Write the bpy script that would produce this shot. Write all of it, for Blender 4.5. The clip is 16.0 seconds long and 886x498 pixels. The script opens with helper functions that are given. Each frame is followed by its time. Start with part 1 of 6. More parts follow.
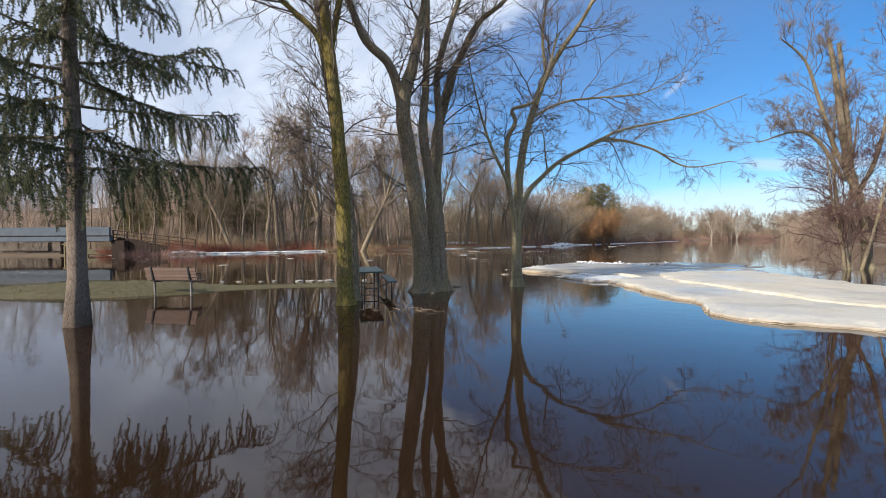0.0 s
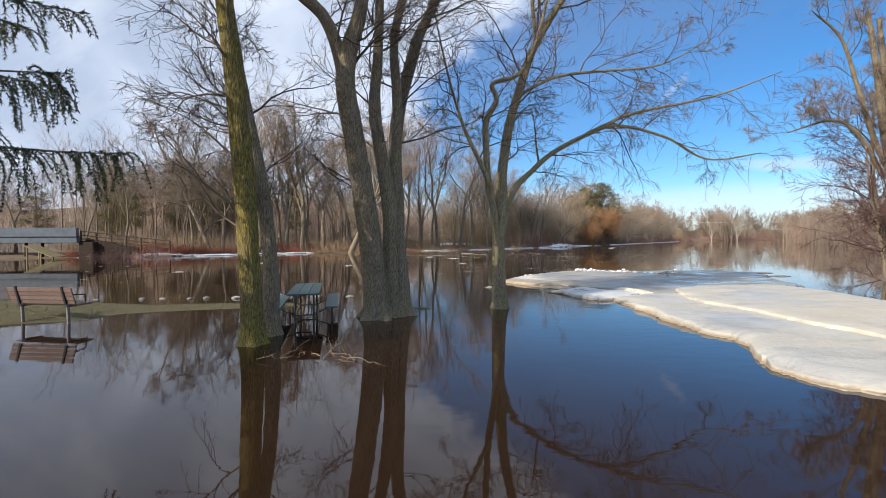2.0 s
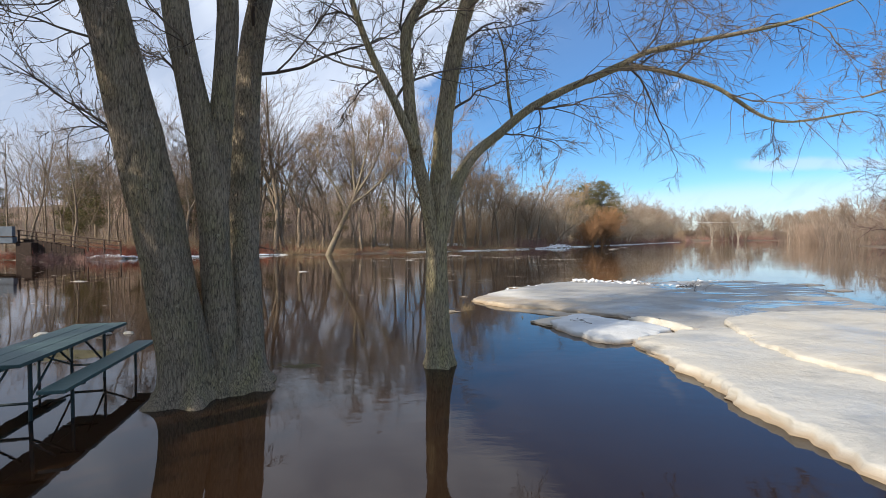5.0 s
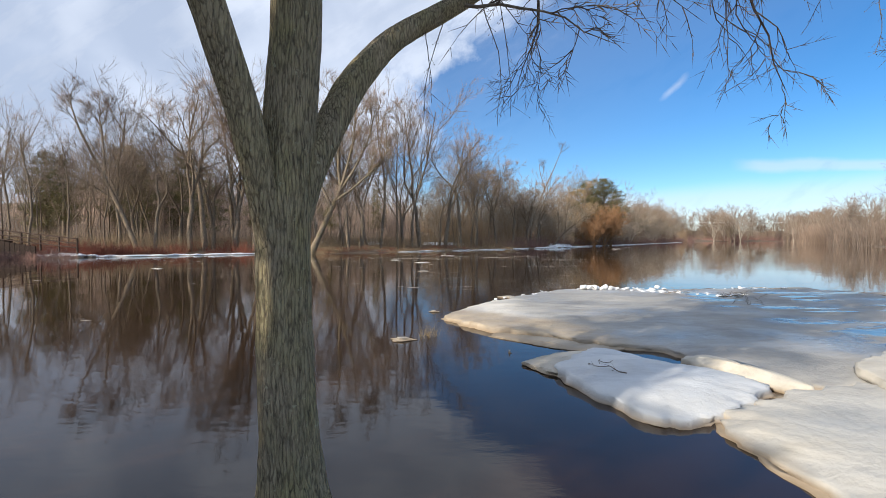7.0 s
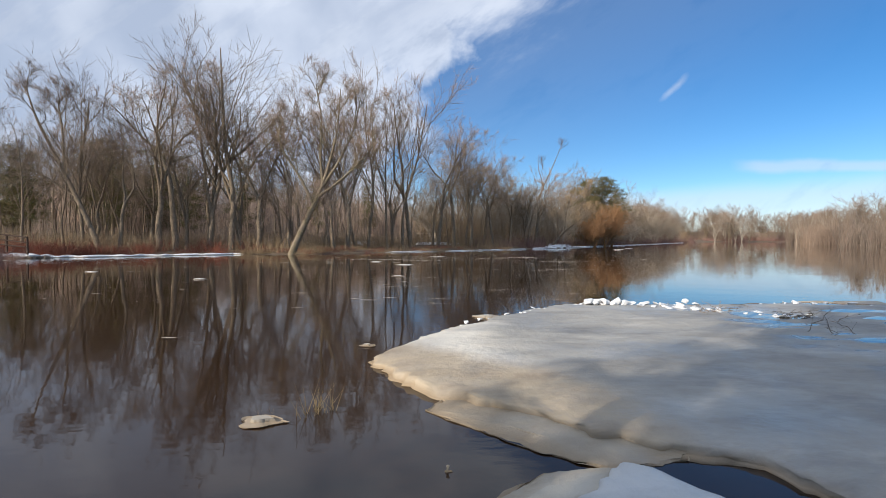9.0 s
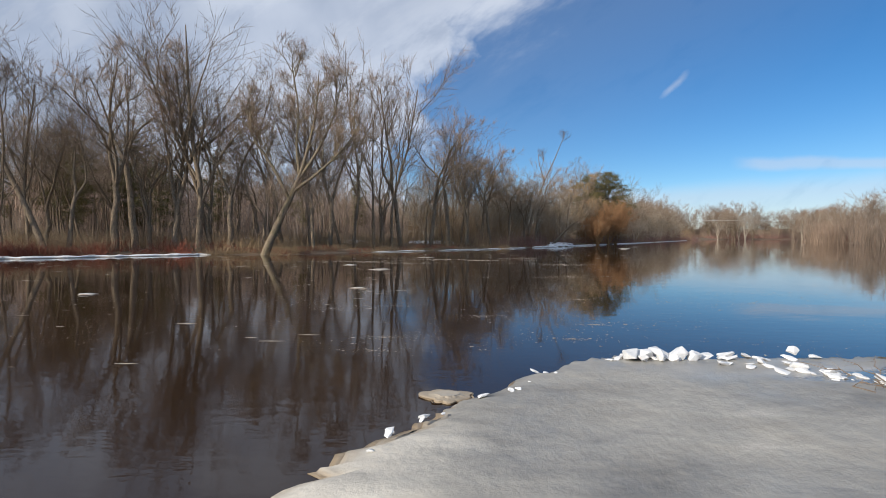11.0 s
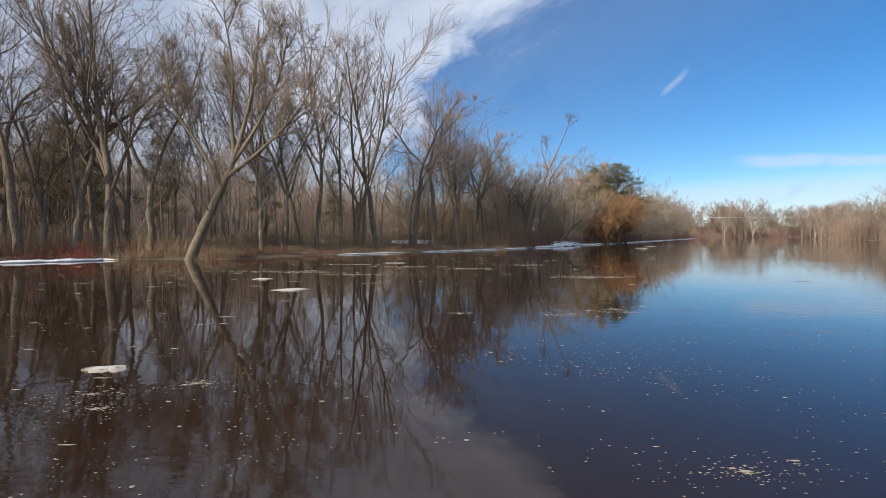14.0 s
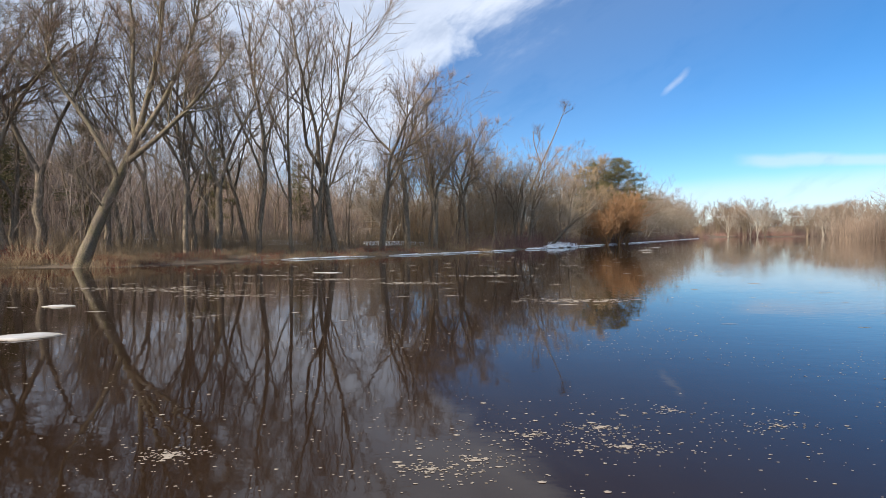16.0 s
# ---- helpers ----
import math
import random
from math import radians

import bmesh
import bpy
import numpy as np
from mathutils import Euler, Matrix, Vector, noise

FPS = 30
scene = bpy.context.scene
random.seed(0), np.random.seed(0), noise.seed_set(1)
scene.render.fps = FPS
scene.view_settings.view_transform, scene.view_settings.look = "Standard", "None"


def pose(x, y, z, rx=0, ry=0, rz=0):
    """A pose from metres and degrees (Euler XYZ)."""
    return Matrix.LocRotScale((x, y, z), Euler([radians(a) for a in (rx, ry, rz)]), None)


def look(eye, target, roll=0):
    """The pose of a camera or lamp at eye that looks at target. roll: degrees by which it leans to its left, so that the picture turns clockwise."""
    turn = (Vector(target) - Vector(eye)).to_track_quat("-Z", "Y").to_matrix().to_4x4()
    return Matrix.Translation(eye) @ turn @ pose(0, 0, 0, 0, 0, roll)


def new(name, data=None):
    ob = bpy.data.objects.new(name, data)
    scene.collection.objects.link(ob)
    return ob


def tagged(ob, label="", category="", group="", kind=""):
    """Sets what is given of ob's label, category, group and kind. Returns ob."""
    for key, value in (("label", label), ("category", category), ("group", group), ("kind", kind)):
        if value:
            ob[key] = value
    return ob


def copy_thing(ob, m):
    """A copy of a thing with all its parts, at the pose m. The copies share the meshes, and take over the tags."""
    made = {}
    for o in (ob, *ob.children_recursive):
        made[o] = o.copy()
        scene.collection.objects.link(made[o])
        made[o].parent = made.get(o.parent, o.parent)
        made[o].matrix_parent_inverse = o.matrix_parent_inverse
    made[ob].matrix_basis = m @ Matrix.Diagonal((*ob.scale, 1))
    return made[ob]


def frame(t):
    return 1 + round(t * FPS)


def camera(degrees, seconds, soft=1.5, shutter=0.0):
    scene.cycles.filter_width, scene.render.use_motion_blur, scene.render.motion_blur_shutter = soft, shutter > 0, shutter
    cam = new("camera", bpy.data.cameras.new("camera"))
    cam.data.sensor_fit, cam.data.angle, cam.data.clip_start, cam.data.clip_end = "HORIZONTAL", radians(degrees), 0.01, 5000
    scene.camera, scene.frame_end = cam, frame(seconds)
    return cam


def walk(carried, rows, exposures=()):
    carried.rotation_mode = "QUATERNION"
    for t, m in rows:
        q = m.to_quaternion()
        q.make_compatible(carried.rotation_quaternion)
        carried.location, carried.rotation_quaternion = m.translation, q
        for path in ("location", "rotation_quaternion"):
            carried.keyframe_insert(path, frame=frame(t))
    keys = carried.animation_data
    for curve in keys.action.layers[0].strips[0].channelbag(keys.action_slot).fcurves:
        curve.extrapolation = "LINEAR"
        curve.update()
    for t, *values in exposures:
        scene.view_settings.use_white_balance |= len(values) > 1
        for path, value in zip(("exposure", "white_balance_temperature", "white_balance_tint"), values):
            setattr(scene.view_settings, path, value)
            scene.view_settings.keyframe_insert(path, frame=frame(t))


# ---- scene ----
cam = camera(90.0, 16.0, 0.65)
PATH = [
    (0, (0.0, 0.0, 1.676), (-0.007, 2.0, 1.633), -0.3),
    (0.5, (0.243, 0.739, 1.741), (0.236, 2.738, 1.697), -0.3),
    (1, (0.486, 1.54, 1.81), (0.48, 3.539, 1.766), -0.3),
    (1.5, (0.735, 2.382, 1.882), (0.73, 4.381, 1.837), -0.3),
    (2, (0.996, 3.22, 1.948), (0.993, 5.22, 1.903), -0.2),
    (2.5, (1.28, 4.053, 1.999), (1.278, 6.052, 1.953), -0.2),
    (3, (1.57, 4.884, 2.029), (1.569, 6.884, 1.984), -0.2),
    (3.5, (1.847, 5.724, 2.049), (1.847, 7.724, 2.003), -0.1),
    (4, (2.111, 6.613, 2.062), (2.112, 8.612, 2.016), -0.1),
    (4.5, (2.368, 7.555, 2.061), (2.37, 9.554, 2.015), -0.1),
    (5, (2.624, 8.512, 2.046), (2.626, 10.511, 2.0), -0.1),
    (7.5, (3.822, 13.689, 1.85), (3.825, 15.688, 1.803), 0.1),
    (8, (4.07, 14.605, 1.841), (4.074, 16.604, 1.794), 0.1),
    (8.5, (4.337, 15.532, 1.836), (4.342, 17.531, 1.789), 0.2),
    (9, (4.632, 16.485, 1.835), (4.637, 18.485, 1.788), 0.2),
    (11.5, (5.852, 23.071, 1.984), (5.857, 25.07, 1.922), 0.2),
    (12, (6.062, 24.826, 1.947), (6.067, 26.825, 1.883), 0.2),
    (12.5, (6.23, 26.568, 1.923), (6.234, 28.567, 1.858), 0.2),
    (13, (6.455, 28.246, 1.924), (6.46, 30.244, 1.859), 0.1),
    (13.5, (6.836, 29.904, 1.942), (6.84, 31.902, 1.876), 0.1),
    (14, (7.384, 31.608, 1.962), (7.388, 33.607, 1.897), 0.0),
    (14.5, (8.075, 33.356, 1.978), (8.079, 35.355, 1.913), -0.1),
    (15, (8.839, 35.134, 1.99), (8.842, 37.133, 1.925), -0.1),
    (15.5, (9.588, 36.909, 1.996), (9.589, 38.908, 1.932), -0.1),
    (16, (10.299, 38.632, 1.998), (10.298, 40.631, 1.934), -0.1),
]
walk(cam, [(t, look(eye, target, roll)) for t, eye, target, roll in PATH],
     [(0, 0.42, 5850, 9), (5, 0.42, 5850, 9), (9, 0.24, 5850, 9), (11.5, -0.02, 5850, 9), (12.5, 0.04, 5850, 9), (14, 0.18, 5850, 9), (16, 0.44, 5850, 9)])

# ---- world, sun ----
SUN_AZ, SUN_EL = -129.5, 27.0          # degrees clockwise from +y, and above the horizon
world = bpy.data.worlds.new("world")
scene.world = world
world.use_nodes = True
wn, wl = world.node_tree.nodes, world.node_tree.links
wn.clear()


def wmath(op, a, b=None, c=None):
    n = wn.new("ShaderNodeMath")
    n.operation = op
    for i, v in enumerate((a, b, c)):
        if v is None:
            continue
        if isinstance(v, (int, float)):
            n.inputs[i].default_value = v
        else:
            wl.new(v, n.inputs[i])
    return n.outputs[0]


def wramp(v, lo, hi):
    n = wn.new("ShaderNodeMapRange")
    n.interpolation_type = "SMOOTHSTEP"
    n.inputs[1].default_value, n.inputs[2].default_value = lo, hi
    wl.new(v, n.inputs[0])
    return n.outputs[0]


def wnoise(vec, scale, detail, rough=0.55):
    n = wn.new("ShaderNodeTexNoise")
    n.inputs["Scale"].default_value, n.inputs["Detail"].default_value, n.inputs["Roughness"].default_value = scale, detail, rough
    wl.new(vec, n.inputs["Vector"])
    return n.outputs[0]


sky = wn.new("ShaderNodeTexSky")
sky.sky_type, sky.sun_disc = "NISHITA", False
sky.sun_elevation, sky.sun_rotation = radians(SUN_EL), radians(SUN_AZ)
sky.air_density, sky.dust_density, sky.ozone_density = 1.0, 0.0, 4.0
coord = wn.new("ShaderNodeTexCoord")
sep = wn.new("ShaderNodeSeparateXYZ")
wl.new(coord.outputs["Generated"], sep.inputs[0])
sx, sy, sz = sep.outputs
# bearing and height over the river, and the same turned along the cloud sheet's edge
ahead = wmath("MAXIMUM", sy, 0.05)
bu, bv = wmath("DIVIDE", sx, ahead), wmath("DIVIDE", sz, ahead)
run = wmath("ADD", wmath("MULTIPLY", bu, 0.846), wmath("MULTIPLY", bv, 0.533))
rise = wmath("SUBTRACT", wmath("MULTIPLY", bv, 0.846), wmath("MULTIPLY", bu, 0.533))
slant = wn.new("ShaderNodeCombineXYZ")
wl.new(wmath("MULTIPLY", run, 2.2), slant.inputs[0])
wl.new(wmath("MULTIPLY", rise, 6.0), slant.inputs[1])
big = wnoise(slant.outputs[0], 1.6, 7, 0.62)
puff = wnoise(coord.outputs["Generated"], 7.0, 6, 0.6)
# the large cloud sheet: a slanting feathered edge, open sky beyond it
edge = wmath("ADD", wmath("SUBTRACT", rise, 0.322), wmath("MULTIPLY", wmath("SUBTRACT", big, 0.5), 0.16))
sheet = wmath("MULTIPLY", wramp(edge, -0.015, 0.075), wmath("ADD", 0.78, wmath("MULTIPLY", wramp(big, 0.35, 0.6), 0.22)))
veil = wmath("ADD", wmath("MULTIPLY", wramp(rise, -0.25, 0.32), 0.13), wmath("MULTIPLY", wmath("MULTIPLY", wramp(edge, -0.12, 0.0), wramp(big, 0.48, 0.70)), 0.18))
sheet = wmath("MAXIMUM", sheet, veil)
# over the forest the sheet goes on in broken clumps, and a low bank lies along the horizon
west = wmath("ADD", wmath("SUBTRACT", wmath("MULTIPLY", bv, 0.35), bu), wmath("MULTIPLY", wmath("SUBTRACT", puff, 0.5), 0.55))
left = wmath("MULTIPLY", wramp(west, 0.05, 0.22), wramp(wmath("ADD", puff, wmath("MULTIPLY", bv, 0.8)), 0.42, 0.62))
low = wmath("ADD", sz, wmath("MULTIPLY", wmath("SUBTRACT", wnoise(coord.outputs["Generated"], 3.0, 3), 0.5), 0.06))
bank_cloud = wmath("MULTIPLY", wramp(low, 0.115, 0.075), 0.50)
dist1 = wmath("ADD", wmath("SUBTRACT", bv, 0.166), wmath("MULTIPLY", wmath("SUBTRACT", puff, 0.5), 0.03))
bar = wmath("MULTIPLY", wmath("MULTIPLY", wramp(wmath("ABSOLUTE", dist1), 0.019, 0.004), wramp(bu, 0.64, 0.72)), 0.45)
# a short bright streak high over the river
px = wmath("SUBTRACT", wmath("DIVIDE", sx, wmath("MAXIMUM", sy, 0.05)), 0.520)
pz = wmath("SUBTRACT", wmath("DIVIDE", sz, wmath("MAXIMUM", sy, 0.05)), 0.340)
along = wmath("ADD", wmath("MULTIPLY", px, 0.72), wmath("MULTIPLY", pz, 0.69))
across = wmath("SUBTRACT", wmath("MULTIPLY", px, 0.69), wmath("MULTIPLY", pz, 0.72))
across = wmath("ADD", across, wmath("MULTIPLY", wmath("SUBTRACT", wnoise(coord.outputs["Generated"], 30.0, 4), 0.5), 0.016))
streak = wmath("MULTIPLY", wramp(wmath("ABSOLUTE", across), 0.0115, 0.0), wramp(wmath("ABSOLUTE", along), 0.06, 0.01))
streak = wmath("MULTIPLY", wmath("MULTIPLY", streak, 0.4), wramp(sy, 0.0, 0.2))
cover = wmath("MAXIMUM", wmath("MAXIMUM", sheet, wmath("MULTIPLY", left, 0.9)), wmath("MAXIMUM", bank_cloud, wmath("MAXIMUM", streak, bar)))
cover = wmath("MINIMUM", cover, 1.0)
shade = wn.new("ShaderNodeMix")
shade.data_type = "RGBA"
soft_shade = wmath("ADD", wmath("MULTIPLY", wnoise(coord.outputs["Generated"], 2.6, 3, 0.5), 0.8), wmath("MULTIPLY", wnoise(coord.outputs["Generated"], 9.0, 4, 0.5), 0.2))
wl.new(wmath("MAXIMUM", wramp(soft_shade, 0.42, 0.60), wmath("MULTIPLY", wmath("MULTIPLY", wramp(edge, 0.26, 0.03), wramp(bu, -0.5, -0.1)), wramp(big, 0.3, 0.5))), shade.inputs[0])
shade.inputs[6].default_value = (4.5, 4.85, 5.6, 1)
shade.inputs[7].default_value = (6.7, 6.85, 7.3, 1)
mixed = wn.new("ShaderNodeMix")
mixed.data_type = "RGBA"
wl.new(wmath("MULTIPLY", cover, wmath("ADD", 0.65, wmath("MULTIPLY", wramp(sy, -0.7, -0.1), 0.35))), mixed.inputs[0])
deep = wn.new("ShaderNodeHueSaturation")
deep.inputs["Saturation"].default_value, deep.inputs["Value"].default_value = 1.22, 0.99
wl.new(sky.outputs[0], deep.inputs["Color"])
wl.new(deep.outputs[0], mixed.inputs[6])
wl.new(shade.outputs[2], mixed.inputs[7])
back = wn.new("ShaderNodeBackground")
back.inputs[1].default_value = 0.10
wl.new(mixed.outputs[2], back.inputs[0])
wout = wn.new("ShaderNodeOutputWorld")
wl.new(back.outputs[0], wout.inputs[0])

sun = new("sun", bpy.data.lights.new("sun", "SUN"))
sun.data.energy, sun.data.angle, sun.data.color = 4.7, radians(0.6), (1.0, 0.87, 0.70)
az, el = radians(SUN_AZ), radians(SUN_EL)
sun_dir = Vector((math.sin(az) * math.cos(el), math.cos(az) * math.cos(el), math.sin(el)))
sun.matrix_world = look((0, 0, 60), Vector((0, 0, 60)) - sun_dir)


# ---- materials ----
def material(name):
    m = bpy.data.materials.new(name)
    m.use_nodes = True
    nt = m.node_tree
    return m, nt, nt.nodes["Principled BSDF"], nt.nodes, nt.links


def noise_node(nt, scale, detail=5.0, rough=0.55, stretch=(1, 1, 1), source="Object"):
    tc = nt.nodes.new("ShaderNodeTexCoord")
    mp = nt.nodes.new("ShaderNodeMapping")
    mp.inputs["Scale"].default_value = stretch
    nt.links.new(tc.outputs[source], mp.inputs[0])
    n = nt.nodes.new("ShaderNodeTexNoise")
    n.inputs["Scale"].default_value, n.inputs["Detail"].default_value, n.inputs["Roughness"].default_value = scale, detail, rough
    nt.links.new(mp.outputs[0], n.inputs["Vector"])
    return n.outputs[0]


def ramp_node(nt, fac, stops):
    r = nt.nodes.new("ShaderNodeValToRGB")
    while len(r.color_ramp.elements) < len(stops):
        r.color_ramp.elements.new(0.5)
    for e, (p, c) in zip(r.color_ramp.elements, stops):
        e.position, e.color = p, (*c, 1)
    nt.links.new(fac, r.inputs[0])
    return r.outputs[0]


def mix_node(nt, fac, a, b, blend="MIX"):
    n = nt.nodes.new("ShaderNodeMix")
    n.data_type, n.blend_type = "RGBA", blend
    if isinstance(fac, float):
        n.inputs[0].default_value = fac
    else:
        nt.links.new(fac, n.inputs[0])
    for i, v in ((6, a), (7, b)):
        if isinstance(v, tuple):
            n.inputs[i].default_value = (*v, 1)
        else:
            nt.links.new(v, n.inputs[i])
    return n.outputs[2]


def bump_node(nt, height, bsdf, strength, distance):
    b = nt.nodes.new("ShaderNodeBump")
    b.inputs["Strength"].default_value, b.inputs["Distance"].default_value = strength, distance
    nt.links.new(height, b.inputs["Height"])
    nt.links.new(b.outputs[0], bsdf.inputs["Normal"])
    return b


def bark(name, dark, light, moss=None, moss_amount=0.5, scale=1.0, ridge=0.03):
    """Furrowed bark: ridges stretched along the trunk, blotches of lichen or moss."""
    m, nt, bsdf, nodes, links = material(name)
    tc = nodes.new("ShaderNodeTexCoord")
    warp = nodes.new("ShaderNodeTexNoise")
    warp.inputs["Scale"].default_value, warp.inputs["Detail"].default_value = 9 * scale, 3
    links.new(tc.outputs["Object"], warp.inputs["Vector"])
    bent = nodes.new("ShaderNodeVectorMath")
    bent.operation = "MULTIPLY_ADD"
    links.new(warp.outputs["Color"], bent.inputs[0])
    bent.inputs[1].default_value = (0.035 / scale,) * 3
    links.new(tc.outputs["Object"], bent.inputs[2])
    squash = nodes.new("ShaderNodeMapping")
    squash.inputs["Scale"].default_value = (1, 1, 0.11)
    links.new(bent.outputs[0], squash.inputs[0])
    plate = nodes.new("ShaderNodeTexVoronoi")
    plate.feature = "DISTANCE_TO_EDGE"
    plate.inputs["Scale"].default_value = 46 * scale
    links.new(squash.outputs[0], plate.inputs["Vector"])
    furrow = nodes.new("ShaderNodeMapRange")
    furrow.interpolation_type = "SMOOTHSTEP"
    links.new(plate.outputs["Distance"], furrow.inputs[0])
    furrow.inputs[1].default_value, furrow.inputs[2].default_value = 0.01, 0.21
    fibre = noise_node(nt, 46 * scale, 5, 0.68, (1, 1, 0.16))
    blend = nodes.new("ShaderNodeMath")
    blend.operation = "MULTIPLY_ADD"
    links.new(furrow.outputs[0], blend.inputs[0])
    blend.inputs[1].default_value = 0.24
    links.new(fibre, blend.inputs[2])
    ridges = blend.outputs[0]
    grain = noise_node(nt, 90 * scale, 4, 0.6, (1, 1, 0.3))
    col = ramp_node(nt, ridges, [(0.37, dark), (0.58, tuple(0.52 * (a + b) for a, b in zip(dark, light))), (0.84, light)])
    col = mix_node(nt, 0.25, col, ramp_node(nt, grain, [(0.3, dark), (0.7, light)]))
    col = mix_node(nt, 0.6, col, ramp_node(nt, noise_node(nt, 2.2, 4), [(0.3, (0.62, 0.62, 0.62)), (0.7, (1.15, 1.12, 1.08))]), "MULTIPLY")
    if moss:
        blot = ramp_node(nt, noise_node(nt, 3.0, 6, 0.65, (1, 1, 0.5)), [(0.56 - 0.3 * moss_amount, (0, 0, 0)), (0.86 - 0.3 * moss_amount, (0.85, 0.85, 0.85))])
        rgb = nodes.new("ShaderNodeRGBToBW")
        links.new(blot, rgb.inputs[0])
        col = mix_node(nt, rgb.outputs[0], col, ramp_node(nt, ridges, [(0.37, dark), (0.58, tuple(0.75 * k for k in moss)), (0.84, tuple(1.3 * k for k in moss))]))
        # pale lichen spots on the raised plates
        spot = ramp_node(nt, noise_node(nt, 14.0, 5, 0.7), [(0.62, (0, 0, 0)), (0.70, (0.6, 0.6, 0.6))])
        spot_bw = nodes.new("ShaderNodeRGBToBW")
        links.new(spot, spot_bw.inputs[0])
        col = mix_node(nt, spot_bw.outputs[0], col, tuple(min(0.6, 1.35 * k) for k in light))
    links.new(col, bsdf.inputs["Base Color"])
    bsdf.inputs["Roughness"].default_value = 0.9
    bsdf.inputs["Specular IOR Level"].default_value = 0.2
    add = nodes.new("ShaderNodeMath")
    add.operation = "MULTIPLY_ADD"
    links.new(grain, add.inputs[0])
    add.inputs[1].default_value = 0.35
    links.new(ridges, add.inputs[2])
    bump_node(nt, add.outputs[0], bsdf, 1.0, ridge)
    return m


def plain(name, dark, light, rough=0.7, scale=8.0, bump=0.004, metal=0.0, stretch=(1, 1, 1), vary=0.0):
    """A surface with broad blotches and fine grain between two colours; vary: lightness by piece."""
    m, nt, bsdf, nodes, links = material(name)
    a = noise_node(nt, scale, 6, 0.6, stretch)
    b = noise_node(nt, scale * 7, 4, 0.6, stretch)
    col = ramp_node(nt, a, [(0.3, dark), (0.7, light)])
    col = mix_node(nt, 0.3, col, ramp_node(nt, b, [(0.3, dark), (0.7, light)]))
    if vary:
        info = nodes.new("ShaderNodeObjectInfo")
        lo, hi = (1 - vary,) * 3, (1 + vary,) * 3
        col = mix_node(nt, 1.0, col, ramp_node(nt, info.outputs["Random"], [(0.0, lo), (1.0, hi)]), "MULTIPLY")
    links.new(col, bsdf.inputs["Base Color"])
    bsdf.inputs["Roughness"].default_value, bsdf.inputs["Metallic"].default_value = rough, metal
    bsdf.inputs["Specular IOR Level"].default_value = 0.2 if rough > 0.75 else 0.5
    if bump:
        bump_node(nt, b, bsdf, 0.6, bump)
    return m


def leafy(name, colours, rough=0.8):
    """Twigs and needles: the colour differs from piece to piece."""
    m, nt, bsdf, nodes, links = material(name)
    geo = nodes.new("ShaderNodeNewGeometry")
    col = ramp_node(nt, geo.outputs["Random Per Island"], [(i / (len(colours) - 1), c) for i, c in enumerate(colours)])
    info = nodes.new("ShaderNodeObjectInfo")
    col = mix_node(nt, 1.0, col, ramp_node(nt, info.outputs["Random"], [(0.0, (0.72, 0.74, 0.76)), (1.0, (1.25, 1.18, 1.1))]), "MULTIPLY")
    links.new(col, bsdf.inputs["Base Color"])
    bsdf.inputs["Roughness"].default_value = rough
    bsdf.inputs["Specular IOR Level"].default_value = 0.15
    return m


M_BARK_MOSSY = bark("bark_mossy", (0.045, 0.035, 0.022), (0.32, 0.25, 0.15), (0.29, 0.225, 0.045), 1.0)
M_BARK_GREY = bark("bark_grey_brown", (0.058, 0.045, 0.032), (0.47, 0.375, 0.265), (0.30, 0.25, 0.12), 0.4)
M_BARK_PALE = bark("bark_pale_grey", (0.085, 0.068, 0.044), (0.52, 0.43, 0.29), (0.33, 0.28, 0.13), 0.6)
M_BARK_SPRUCE = bark("bark_spruce", (0.07, 0.05, 0.038), (0.42, 0.33, 0.26), None, 0, 1.6, 0.02)
M_BARK_FAR = bark("bark_far_trees", (0.075, 0.057, 0.040), (0.42, 0.325, 0.225), None, 0, 0.35, 0.05)
M_BARK_BLEACHED = bark("bark_bleached", (0.22, 0.18, 0.14), (0.62, 0.53, 0.42), None, 0, 0.4, 0.03)
M_TWIG = leafy("twigs_grey", [(0.09, 0.07, 0.055), (0.16, 0.125, 0.095), (0.24, 0.19, 0.14)])
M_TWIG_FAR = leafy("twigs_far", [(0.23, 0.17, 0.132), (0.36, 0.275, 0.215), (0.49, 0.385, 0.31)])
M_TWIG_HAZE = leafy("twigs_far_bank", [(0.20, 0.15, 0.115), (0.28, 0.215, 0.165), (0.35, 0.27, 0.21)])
M_TWIG_PURPLE = leafy("twigs_purple_buds", [(0.06, 0.036, 0.034), (0.11, 0.066, 0.06), (0.17, 0.105, 0.088)])
M_TWIG_RUSSET = leafy("twigs_russet", [(0.17, 0.10, 0.09), (0.27, 0.165, 0.145), (0.34, 0.23, 0.18)])
M_TWIG_RED = leafy("twigs_red", [(0.20, 0.062, 0.042), (0.29, 0.10, 0.066), (0.26, 0.145, 0.095)])
M_TWIG_ORANGE = leafy("twigs_orange", [(0.26, 0.145, 0.075), (0.35, 0.20, 0.10), (0.29, 0.19, 0.11)])
M_TWIG_TAN = leafy("brush_tan", [(0.22, 0.155, 0.095), (0.38, 0.28, 0.17), (0.30, 0.235, 0.15)])
M_NEEDLE = leafy("needles_spruce", [(0.04, 0.055, 0.028), (0.085, 0.10, 0.045), (0.17, 0.155, 0.06)], 0.6)
M_NEEDLE_PINE = leafy("needles_pine", [(0.075, 0.08, 0.035), (0.14, 0.13, 0.055), (0.24, 0.19, 0.08)], 0.6)
